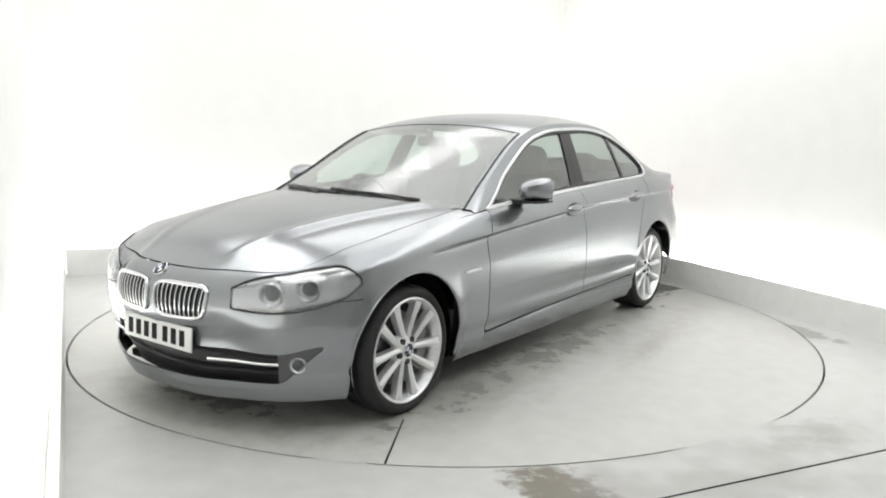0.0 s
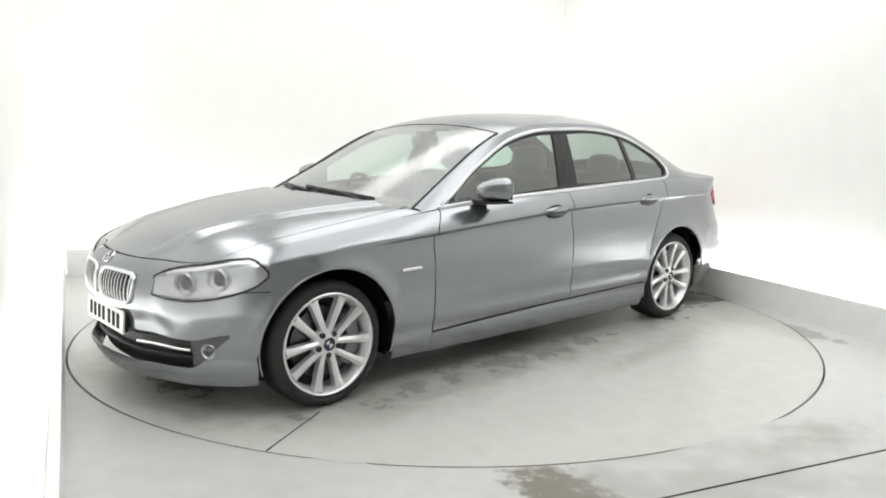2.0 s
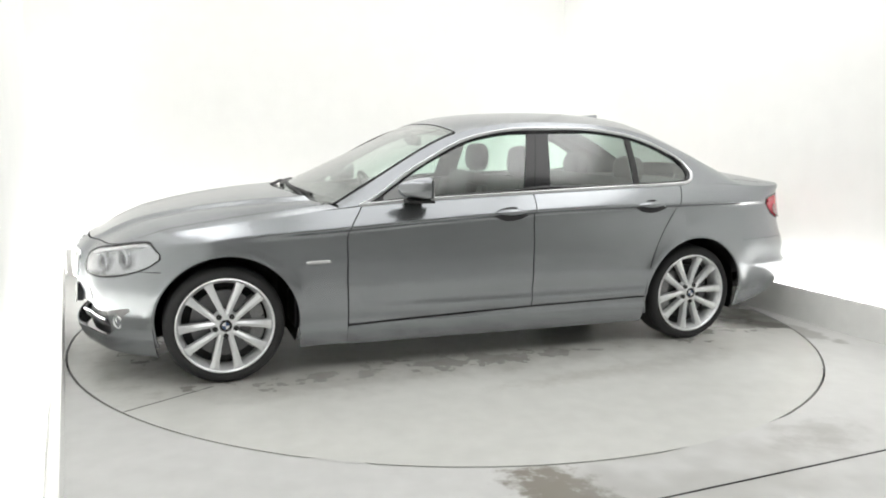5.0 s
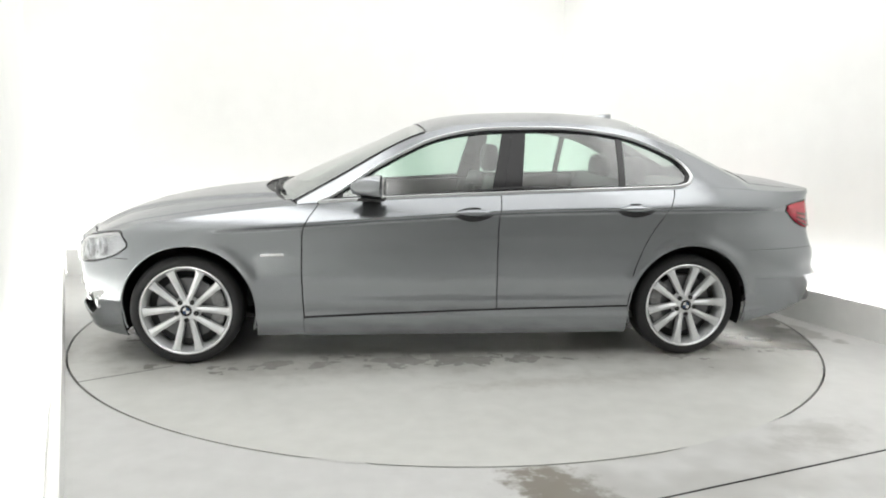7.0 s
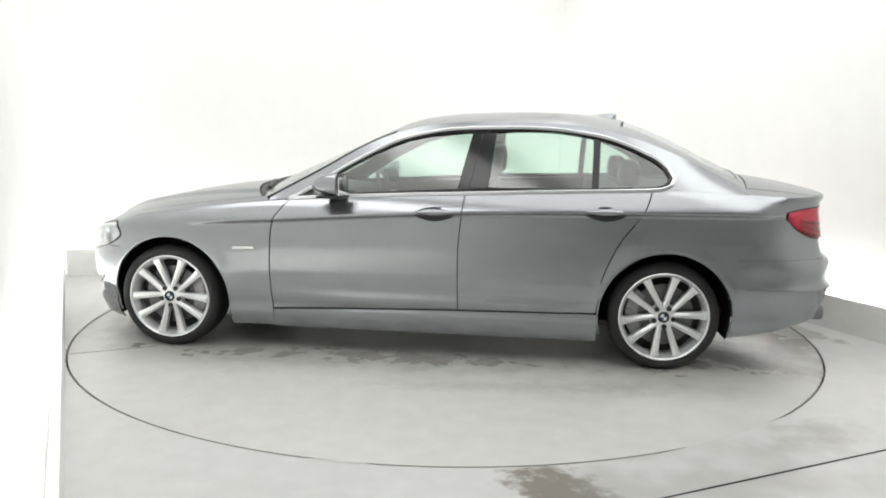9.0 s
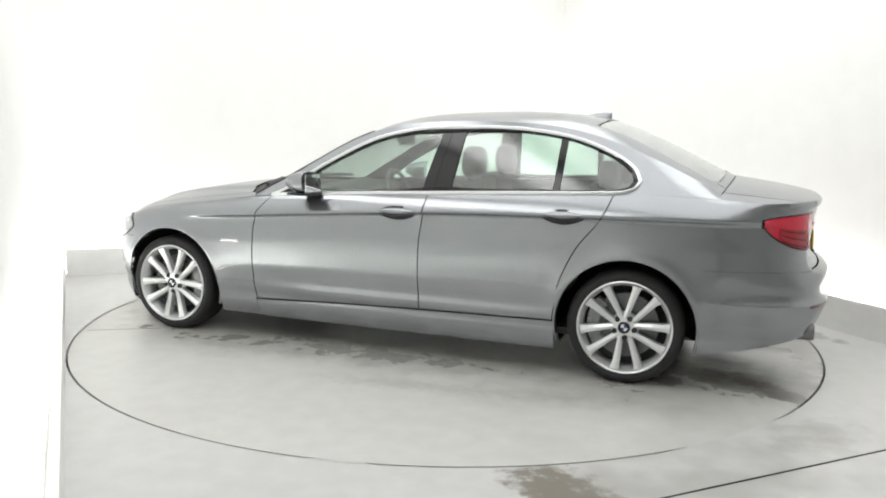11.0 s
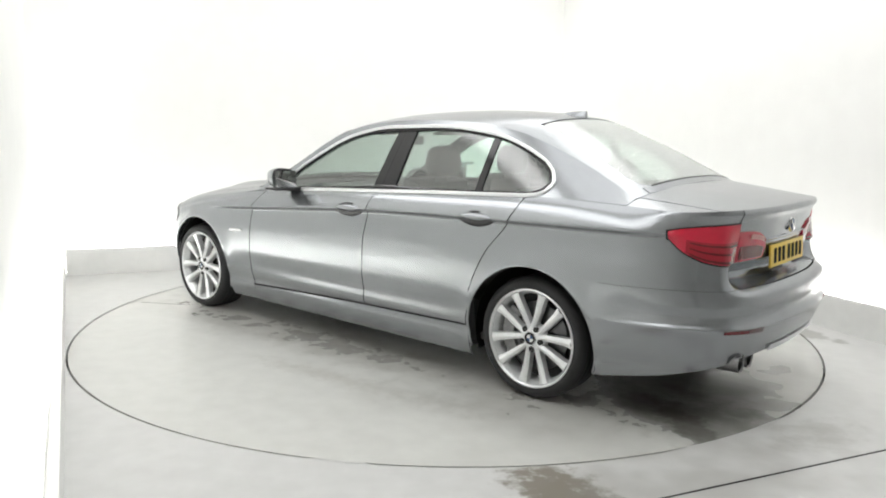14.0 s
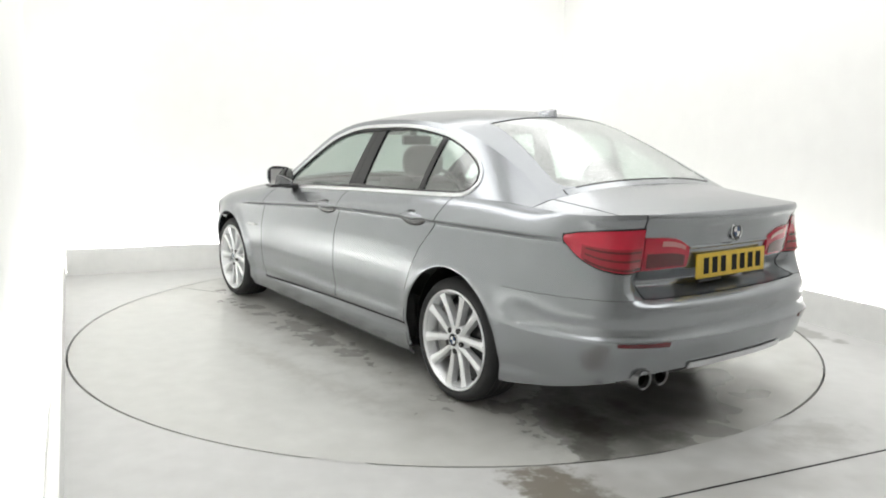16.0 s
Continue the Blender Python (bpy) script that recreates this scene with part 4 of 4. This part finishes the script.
def build_tail_lamp(car, s):
    """L-shaped red tail lamp over wing and boot lid."""
    a0, a1, a2 = a_at_x(-2.165), a_rear_y(0.590), a_rear_y(0.315)
    k = a1 - a0
    low = curve_of([a0, a0 + 0.12 * k, a0 + 0.35 * k, a0 + 0.6 * k, a1], [0.886, 0.842, 0.794, 0.774, 0.768])
    high = curve_of([a0, a0 + 0.1 * k, a0 + 0.35 * k, a0 + 0.7 * k, a1], [0.918, 0.926, 0.938, 0.946, 0.950])
    root = sheet("tail_lamp", [[[skin(a, z, 0.004 + 0.010 * math.sin(math.pi * min(max(t, 0.05), 0.95))) for t, z in zip(span(0, 1, 14), span(low(a), high(a), 14))] for a in span(a0, a1 - 0.008 * k, 26)]], RED, car, "red tail lamp with darker horizontal bands", thick=0.012, flip=s, out=(0, 0, 0.8))
    sheet("lamp_seal", [[[skin(a, z, 0.0025) for z in span(low(min(max(a, a0), a1)) - 0.007, high(min(max(a, a0), a1)) + 0.006, 12)] for a in span(a0 - 0.025 * k, a1 + 0.004 * k, 26)]], GLOSS_BLACK, root, "thin dark lamp seal", thick=0.003, flip=s, out=(0, 0, 0.8))
    low2, high2 = curve_of([a1, a2], [0.768, 0.774]), curve_of([a1, a1 + 0.85 * (a2 - a1), a2], [0.915, 0.885, 0.862])
    sheet("inner_lamp", [[[skin(a, z, 0.004 + 0.008 * math.sin(math.pi * min(max(t, 0.05), 0.95))) for t, z in zip(span(0, 1, 12), span(low2(a), high2(a), 12))] for a in span(a1 + 0.012 * k, a2, 16)]], RED, root, "red inner lamp on the boot lid", thick=0.012, flip=s, out=(0, 0, 0.8))
    sheet("lower_lens", [[[skin(a, low(a) + (high(a) - low(a)) * t, 0.0150) for t in span(0.05, 0.56, 8)] for a in span(a0 + 0.20 * k, a1 - 0.025 * k, 18)]], RED_MID, root, "deeper red lower lens", thick=0.002, flip=s, out=(0, 0, 0.8))
    for b0, b1 in ((0.04, 0.10), (0.25, 0.30), (0.45, 0.50)):
        sheet("lamp_band", [[[skin(a, low(a) + (high(a) - low(a)) * t, 0.0165) for t in span(b0, b1, 4)] for a in span(a0 + 0.24 * k, a1 - 0.03 * k, 16)]], RED_DARK, root, "dark red lamp band", thick=0.002, flip=s, out=(0, 0, 0.8))
    sheet("lamp_band", [[[skin(a, low2(a) + (high2(a) - low2(a)) * t, 0.0135) for t in span(0.08, 0.52, 4)] for a in span(a1 + 0.05 * k, a2 - 0.05 * k, 12)]], RED_DARK, root, "dark red lamp band", thick=0.002, flip=s, out=(0, 0, 0.8))
    sheet("reversing_lamp", [[[skin(a, low2(a) + (high2(a) - low2(a)) * t, 0.0135) for t in span(0.74, 0.90, 4)] for a in span(a1 + 0.40 * (a2 - a1), a2 - 0.06 * k, 10)]], RED_PALE, root, "pale reversing lamp strip", thick=0.002, flip=s, out=(0, 0, 0.8))


def build_rear_bumper(car):
    def hi(a):
        return 0.6565
    bot = curve_of([a_at_x(-1.86), a_at_x(-2.1), a_at_x(-2.35), a_rear_y(0.60), A_END], [0.204, 0.232, 0.286, 0.326, 0.345])
    sheet("rear_bumper", both(lambda a: [skin(a, z) for z in span(bot(a), 0.47, 14) + [0.482, 0.488, 0.493, 0.498, 0.504, 0.512] + span(0.525, 0.625, 8) + span(0.632, hi(a), 6)], a_at_x(-HUB_X - ARCH), A_END, 60), PAINT, car, sharp=50, out=(0, 0, 0.45))
    a0 = a_rear_y(0.355)
    sheet("bumper_trim", both(lambda a: [skin(a, z, 0.010) for z in span(0.336, 0.366, 5)], a0, A_END, 16), SATIN, car, "silver strip along the bumper's lower edge", thick=0.004, out=(0, 0, 0.45))
    sheet("rear_apron", both(lambda a: [skin(a, z, -0.11) for z in span(0.26, 0.36, 6)], a_rear_y(0.40), A_END, 20), BLACK, car, "black plastic rear apron", thick=0.004, out=(0, 0, 0.45))
    for s in (1, -1):
        sheet("rear_reflector", [[[skin(a, z, 0.004) for z in span(0.462 + 0.006 * (1 - k), 0.483, 4)] for k, a in zip(span(0, 1, 10), span(a_rear_y(0.72), a_rear_y(0.50), 10))]], RED_DARK, car, "slim dark red reflector", thick=0.003, flip=s, out=(0, 0, 0.45))
    for y in (0.468, 0.580):
        bm = lathe_bm([(0.034, 0.14), (0.038, 0.0), (0.044, -0.005), (0.046, 0.01), (0.046, 0.16)], 28, m=Matrix.Translation((-2.435, y, 0.316)) @ pose(0, 0, 0, 0, 0, -90))
        ex = part("exhaust_pipe", bm, SOOT_STEEL, car, "round dark steel exhaust tailpipe")
        part("pipe_bore", lathe_bm([(0.0345, 0.02), (0.0345, 0.13), (0.001, 0.13)], 20, m=Matrix.Translation((-2.435, y, 0.316)) @ pose(0, 0, 0, 0, 0, -90)), BLACK, ex, "sooty pipe bore")


def roundel(parent, m, r=0.037):
    """Round badge in plain colours."""
    root = part("badge", lathe_bm([(0.001, 0.004), (r * 0.9, 0.003), (r, 0.0), (r, -0.006)], 28, m=m), GLOSS_BLACK, parent, "round black, blue and white badge")
    part("badge_ring", lathe_bm([(r * 0.93, 0.003), (r * 0.97, 0.006), (r * 1.03, 0.003), (r * 1.03, -0.006)], 28, m=m), CHROME, root, "chrome ring")
    for k in range(4):
        bm = bmesh.new()
        c = bm.verts.new(m @ Vector((0, 0.0055, 0)))
        arc = [bm.verts.new(m @ Vector((0.6 * r * math.cos(a), 0.0055, 0.6 * r * math.sin(a)))) for a in span(k * math.pi / 2, (k + 1) * math.pi / 2, 6)]
        for p, q in zip(arc, arc[1:]):
            bm.faces.new((c, p, q))
        part("badge_quarter", bm, BLUE if k % 2 else WHITE, root)


def build_plates_and_badges(car):
    p = skin(0, 0.42, 0.0)
    fm = Matrix.Translation((p.x + 0.008, 0, 0.410)) @ pose(0, 0, 0, 0, -3, 0)
    plate = part("number_plate", box_bm((0.010, 0.52, 0.111), bevel=0.003), WHITE_PLATE, car, "white plate with plain black bars")
    plate.matrix_local = fm
    part("plate_holder", box_bm((0.03, 0.46, 0.09), (-0.019, 0, -0.008)), BLACK, plate, "black plate holder")
    q = skin(A_END, 0.79)
    back = part("number_plate", box_bm((0.010, 0.52, 0.111), bevel=0.003), YELLOW_PLATE, car, "yellow plate with plain black bars")
    back.matrix_local = Matrix.Translation((q.x - 0.014, 0, 0.772)) @ pose(0, 0, 0, 0, 3, 0)
    for holder, sgn in ((plate, 1), (back, -1)):
        x = -0.235
        for i in range(7):
            x += 0.020 if i == 4 else 0.0
            part("plain_bar", box_bm((0.003, 0.036, 0.072), (0.006 * sgn, x + 0.03 + i * 0.0635, 0)), INK, holder, smooth=False)
    for y in (-0.17, 0.17):
        part("plate_frame", box_bm((0.012, 0.16, 0.012), (-0.003, y, -0.062)), BLACK, back, "black plate frame piece", smooth=False)
    # handle moulding above the rear plate
    sheet("boot_moulding", both(lambda a: [skin(a, z, 0.001 + 0.006 * math.sin(math.pi * t)) for t, z in zip(span(0, 1, 6), span(0.850, 0.866, 6))], a_rear_y(0.31), A_END, 12), PAINT, car, "body-coloured strip over the plate", thick=0.004, out=(0, 0, 0.7))
    n = skin(0, 0.70)
    roundel(car, Matrix.Translation((n.x + 0.004, 0, 0.70)) @ pose(0, 0, 0, 0, 0, -90) @ pose(0, 0, 0, 48, 0, 0), 0.036)
    r = skin(A_END, 0.915)
    roundel(car, Matrix.Translation((r.x - 0.004, 0, 0.915)) @ pose(0, 0, 0, 0, 0, 90) @ pose(0, 0, 0, 4, 0, 0), 0.040)
    for s in (1, -1):
        # side repeater behind the front arch
        pts = [flank(x, 0.633 + 0.004 * i / 8, 0.004) for i, x in enumerate(span(1.060, 0.93, 9))]
        part("side_repeater", tube_bm([(p.x, p.y * s, p.z) for p in pts], 0.008, 8, flat=0.5), CLEAR_CHROME, car, "slim silver side repeater")


def build_mirror(car, s):
    """Door mirror: painted cap, black base and arm, glass."""
    bm = bmesh.new()
    bmesh.ops.create_uvsphere(bm, u_segments=28, v_segments=18, radius=1)
    for v in bm.verts:
        x, y, z = v.co
        x = math.copysign(abs(x) ** 0.8, x)
        z = math.copysign(abs(z) ** 0.72, z)
        y = math.copysign(abs(y) ** 0.72, y)
        if x < -0.15:
            x = -0.15 - 0.12 * (x + 0.15)
        taper = 1 - 0.22 * max(x, 0)
        v.co = (0.155 * x, 0.090 * y * (1 - 0.42 * max(x, 0)), (0.068 * z + 0.008 * y) * taper)
    root = part("door_mirror", bm, PAINT, car, "body-coloured door mirror with black foot")
    root.matrix_local = Matrix.Translation((0.405, 0.948 * s, 1.024)) @ pose(0, 0, 0, 0, 0, -8 * s) @ Matrix.Diagonal((1, s, 1, 1))
    part("mirror_skirt", box_bm((0.15, 0.15, 0.014), (0.030, -0.005, -0.066), 0.006), BLACK, root, "black lower shell")
    part("mirror_arm", box_bm((0.11, 0.09, 0.026), (0.045, -0.085, -0.070), 0.008), BLACK, root, "black mirror foot")
    part("mirror_glass", box_bm((0.004, 0.145, 0.104), (-0.0385, 0.0, 0.0), 0.001), MIRROR, root, "mirror glass")
    sail = [[cabin(x, DLO_LOW(x) + (DLO_TOP(x) - DLO_LOW(x)) * t, -0.006) for t in span(0, 1, 4)] for x in span(X_A, 0.60, 6)]
    sheet("mirror_sail", [sail], BLACK, car, "black mirror corner panel", thick=0.01, flip=s, out=(0, 0, 1.0))


def build_wheel(car, hx, s, phase=0.0):
    """Wheel with low tyre, lipped rim, ten slim spokes in five pairs, hub cap, bolts, brake disc and caliper."""
    root = new("wheel")
    root.parent = car
    root.matrix_local = Matrix.Translation((hx, 0.885 * s, HUB_Z)) @ pose(0, 0, 0, 0, 0, 0 if s > 0 else 180)
    R, r = HUB_Z + 0.003, 0.252
    tyre = lathe_bm([(r - 0.012, -0.20), (r + 0.012, -0.225), (R - 0.020, -0.228), (R - 0.004, -0.21), (R, -0.17), (R + 0.001, -0.115), (R, -0.06), (R - 0.004, -0.022), (R - 0.020, 0.000), (R - 0.036, 0.008), (r + 0.016, 0.006), (r + 0.002, -0.004), (r - 0.012, -0.012)], 96)
    part("tyre", tyre, RUBBER, root, "black low-profile tyre", sharp=60)
    for k, dy in enumerate((-0.055, -0.095, -0.135, -0.175)):
        part("tread_groove", lathe_bm([(R + 0.0018, dy), (R + 0.0018, dy + 0.008)], 64), BLACK, root)
    rim = lathe_bm([(r - 0.004, -0.20), (r - 0.016, -0.16), (r - 0.03, -0.08), (r - 0.024, -0.03), (r - 0.012, -0.016), (r - 0.010, 0.000), (r - 0.002, 0.005), (r + 0.004, 0.001), (r + 0.002, -0.006)], 96)
    part("rim", rim, ALLOY, root, "bright silver lipped rim", sharp=60)
    spokes = bmesh.new()
    for i in range(5):
        for d in (-1, 1):
            a0 = phase - math.pi / 2 + 2 * math.pi * i / 5 + d * radians(26)
            a1 = phase - math.pi / 2 + 2 * math.pi * i / 5 + d * radians(15.5)
            sec = []
            for t in span(0, 1, 9):
                p0 = Vector((0.050 * math.cos(a0), 0.050 * math.sin(a0)))
                p1 = Vector(((r - 0.014) * math.cos(a1), (r - 0.014) * math.sin(a1)))
                pc = p0 + (p1 - p0) * t
                dr = (p1 - p0).normalized()
                wdt = 0.0130 + 0.0075 * t + 0.006 * ease(0.84, 1.0, t)
                dep = -0.012 - 0.004 * math.sin(math.pi * t) + 0.010 * t
                row = []
                for w, h in ((-1.12, -0.042), (-1.0, -0.007), (-0.12, 0.002), (0.12, 0.002), (1.0, -0.007), (1.12, -0.042)):
                    row.append(spokes.verts.new((pc.x - w * wdt * dr.y, dep + h, pc.y + w * wdt * dr.x)))
                sec.append(row)
            for p, q2 in zip(sec, sec[1:]):
                for k in range(5):
                    spokes.faces.new((p[k], p[k + 1], q2[k + 1], q2[k]))
    part("spokes", spokes, ALLOY, root, "ten slim silver spokes in pairs", sharp=30)
    part("hub", lathe_bm([(0.034, -0.010), (0.062, -0.014), (0.074, -0.026), (0.080, -0.055)], 40), ALLOY, root)
    for i in range(5):
        an = phase - math.pi / 2 + 2 * math.pi * i / 5
        m = Matrix.Translation((0.056 * math.cos(an), -0.012, 0.056 * math.sin(an)))
        part("wheel_bolt", lathe_bm([(0.001, 0.001), (0.010, 0.001), (0.0145, 0.0035), (0.0145, -0.01)], 12, m=m), BOLT, root)
    roundel(root, Matrix.Translation((0, -0.008, 0)), 0.033)
    disc_bm = lathe_bm([(0.07, -0.075), (0.178, -0.075), (0.178, -0.105), (0.07, -0.105)], 48)
    part("brake_disc", disc_bm, STEEL, root, "bare steel brake disc")
    part("wheel_back", lathe_bm([(0.001, -0.13), (0.21, -0.13), (r - 0.02, -0.12)], 40), BLACK, root, "dark brake backing plate")
    cal = bmesh.new()
    sx = 1 if hx < 0 else -1
    sx *= s
    for k in range(5):
        an = (0.0 if sx > 0 else math.pi) + radians(-36 + 18 * k)
        box_bm((0.07, 0.055, 0.062), (0.175 * math.cos(an), -0.085, 0.175 * math.sin(an)), 0.01, bm=cal, turn=Matrix.Rotation(-an, 4, "Y"))
    part("brake_caliper", cal, DARK_ALLOY, root, "grey brake caliper")
    return root


def build_arch_liner(car, hx, s):
    rows = [[(hx + rr * math.cos(a), (y) * s, HUB_Z + rr * math.sin(a)) for a in span(radians(-20), radians(200), 40)] for rr, y in ((ARCH - 0.004, 0.845), (ARCH + 0.004, 0.80), (ARCH + 0.004, 0.50), (0.02, 0.50))]
    sheet("arch_liner", [rows], LINER, car, "black plastic wheel arch liner", thick=0)
    lip = [flank(hx + (ARCH - 0.001) * math.cos(a), HUB_Z + (ARCH - 0.001) * math.sin(a), -0.006) for a in span(radians(-16), radians(196), 40)]
    part("arch_lip", tube_bm([(p.x, p.y * s, p.z) for p in lip], 0.008, 6), PAINT, car)


def build_underbody(car):
    bm = box_bm((2.05, 1.66, 0.05), (0, 0, 0.185), 0.01)
    box_bm((0.74, 0.98, 0.05), (1.484, 0, 0.20), 0.01, bm=bm)
    box_bm((0.80, 0.98, 0.05), (-1.484, 0, 0.20), 0.01, bm=bm)
    box_bm((0.34, 0.95, 0.04), (1.92, 0, 0.19), 0.01, bm=bm)
    box_bm((0.46, 1.20, 0.05), (-2.08, 0, 0.29), 0.01, bm=bm)
    part("underbody", bm, BLACK, car, "dark underbody")
    # inner skin that closes the engine bay and the boot
    bm = box_bm((0.70, 1.0, 0.40), (1.484, 0, 0.43), 0.02)
    box_bm((0.35, 1.0, 0.30), (1.90, 0, 0.40), 0.05, bm=bm)
    part("engine_bay", bm, BLACK, car, "black engine bay structure")
    bm = box_bm((0.62, 1.0, 0.55), (-1.60, 0, 0.52), 0.02)
    box_bm((0.40, 1.10, 0.42), (-2.08, 0, 0.56), 0.05, bm=bm)
    part("boot_tub", bm, BLACK, car, "black boot structure")


def seat_bm(width, back_h, lean):
    bm = box_bm((0.50, width, 0.16), (0.10, 0, 0.42), 0.05)
    box_bm((0.14, width, back_h), (-0.16 - lean * 0.28, 0, 0.44 + back_h / 2), 0.055, bm=bm, turn=Matrix.Rotation(-lean, 4, "Y"))
    for y in (-1, 1):
        box_bm((0.46, 0.09, 0.22), (0.10, y * (width / 2 - 0.02), 0.43), 0.04, bm=bm)
        box_bm((0.18, 0.09, back_h * 0.8), (-0.12 - lean * 0.28, y * (width / 2 - 0.02), 0.42 + back_h / 2), 0.04, bm=bm, turn=Matrix.Rotation(-lean, 4, "Y"))
    return bm


def pillow_bm(size, at):
    """A stuffed, rounded block."""
    bm = bmesh.new()
    bmesh.ops.create_uvsphere(bm, u_segments=20, v_segments=12, radius=1)
    for v in bm.verts:
        p = [math.copysign(abs(c) ** 0.62, c) for c in v.co]
        p[1] *= 1 - 0.14 * max(p[2], 0)
        v.co = [at[i] + 0.5 * size[i] * p[i] for i in range(3)]
    return bm


def build_interior(car):
    """Cabin: tub, dashboard, wheel, seats with head rests, shelf and lining."""
    for f in (1, -1):
        sheet("door_trim", [[[flank(x, z, -0.055 - 0.02 * (z < 0.5)) for z in span(0.22, shoulder_z(x) - 0.012, 12)] for x in span(1.06, -1.10, 30)]], TRIM, car, "dark grey door lining", thick=0, flip=f)
        sheet("window_ledge", [[[flank(x, shoulder_z(x) - 0.012, o) + Vector((0, 0, 0.004)) for o in (-0.01, -0.075, -0.10)] for x in span(0.70, -1.36, 30)]], TRIM, car, "dark grey window ledge", thick=0, flip=f)
    sheet("headliner", [[[top(u, v, -0.030) for v in span(-0.93, 0.93, 17)] for u in span(3.05, 6.95, 20)]], HEADLINER, car, "pale cloth roof lining", thick=0)
    part("cabin_floor", box_bm((2.3, 1.60, 0.04), (-0.10, 0, 0.24), 0.01), TRIM, car)
    part("bulkhead", box_bm((0.04, 1.50, 0.62), (1.08, 0, 0.55), 0.01), BLACK, car)
    bm = bmesh.new()
    secs = []
    for y in span(-0.74, 0.74, 17):
        hump = 0.035 * math.exp(-((y + 0.37) / 0.20) ** 2)
        secs.append([bm.verts.new((x, y, z)) for x, z in ((1.05, 0.90), (0.90, 0.935), (0.70, 0.945 + hump), (0.52, 0.925 + hump * 0.9), (0.48, 0.86), (0.52, 0.72), (0.62, 0.55), (0.80, 0.35))])
    for p, q in zip(secs, secs[1:]):
        for k in range(7):
            bm.faces.new((p[k], p[k + 1], q[k + 1], q[k]))
    part("dashboard", bm, TRIM, car, "dark grey soft dashboard", sharp=60)
    sw = part("steering_wheel", tube_bm([(0.187 * math.cos(a), 0, 0.187 * math.sin(a)) for a in span(0, 2 * math.pi * 35 / 36, 36)], 0.016, 8, True), LEATHER, car, "dark leather steering wheel")
    sw.matrix_local = Matrix.Translation((0.36, -0.37, 0.87)) @ pose(0, 0, 0, 0, 0, 90) @ pose(0, 0, 0, 22, 0, 0)
    part("wheel_boss", box_bm((0.30, 0.045, 0.06), (0, 0.02, -0.01), 0.015), LEATHER, sw)
    for y in (-0.37, 0.37):
        seat = part("front_seat", seat_bm(0.50, 0.60, 0.26), LEATHER, car, "dark leather front seat")
        seat.matrix_local = Matrix.Translation((-0.10, y, 0.02))
        part("head_rest", pillow_bm((0.12, 0.28, 0.20), (-0.36, 0, 1.135)), LEATHER, seat, "dark leather head rest")
        for k in (-0.06, 0.06):
            part("rest_post", box_bm((0.014, 0.014, 0.12), (-0.34, k, 1.03), 0.003), STEEL, seat)
    bench = part("rear_seat", box_bm((0.50, 1.34, 0.16), (-0.86, 0, 0.47), 0.05, bm=box_bm((0.16, 1.34, 0.62), (-1.17, 0, 0.74), 0.05, turn=Matrix.Rotation(-0.38, 4, "Y"))), LEATHER, car, "dark leather rear bench")
    for y in (-0.36, 0.36):
        part("head_rest", pillow_bm((0.12, 0.28, 0.18), (-1.30, y, 1.10)), LEATHER, bench, "dark leather head rest")
    part("parcel_shelf", box_bm((0.56, 1.22, 0.03), (-1.60, 0, 1.005), 0.008), TRIM, car, "dark grey rear shelf")
    mir = part("inside_mirror", box_bm((0.03, 0.24, 0.065), (0.16, 0, 1.275), 0.015), BLACK, car, "black inside mirror")
    part("mirror_stalk", box_bm((0.05, 0.03, 0.07), (0.20, 0, 1.305), 0.01), BLACK, mir)
    for y in (-0.38, 0.38):
        part("sun_visor", box_bm((0.17, 0.40, 0.018), (0.03, y, 1.335), 0.006, turn=Matrix.Rotation(0.18, 4, "Y")), HEADLINER, car, "pale sun visor")


def build_car():
    car = tagged(new("car"), "grey metallic four-door saloon car parked on the turntable", "car")
    build_roof(car)
    build_bonnet(car)
    build_boot(car)
    build_front_bumper(car)
    build_rear_bumper(car)
    for s in (1, -1):
        build_front_wing(car, s)
        build_door(car, s, True)
        build_door(car, s, False)
        build_quarter(car, s)
        build_cabin_side(car, s)
        build_side_windows(car, s)
        build_sill(car, s)
        build_grille(car, s)
        build_head_lamp(car, s)
        build_tail_lamp(car, s)
        build_mirror(car, s)
        for hx in (HUB_X, -HUB_X):
            build_wheel(car, hx, s, radians(-6) if hx < 0 else 0.0)
            build_arch_liner(car, FX if hx > 0 else hx, s)
    build_underbody(car)
    build_interior(car)
    build_plates_and_badges(car)
    return car


LAMP_BOWL = material("silvered lamp bowl", (0.66, 0.67, 0.69), 0.26, metal=0.75, spread=0.04, scale=12)
LENS = material("dark projector lens", (0.05, 0.055, 0.07), 0.05, coat=1.0, spread=0.05)
CLEAR_CHROME = material("silvered clear plastic", (0.80, 0.80, 0.80), 0.2, metal=0.6, spread=0.04)
MIRROR = material("mirror glass", (0.9, 0.9, 0.9), 0.02, metal=1.0)
POD = material("dark grey plastic", (0.13, 0.13, 0.135), 0.4, spread=0.15, scale=20)
BOLT = material("dark wheel bolt", (0.04, 0.04, 0.04), 0.4, metal=0.6, spread=0.2)

car = build_car()


# ================= movement =================
def motions():
    walk(turntable, [(t, pose(0, 0, 0, 0, 0, a)) for t, a in HEADING])
    walk(car, [(t, pose(0, 0, 0, 0, 0, a) @ Matrix.Translation((CAR_X, CAR_Y, 0))) for t, a in HEADING])


motions()
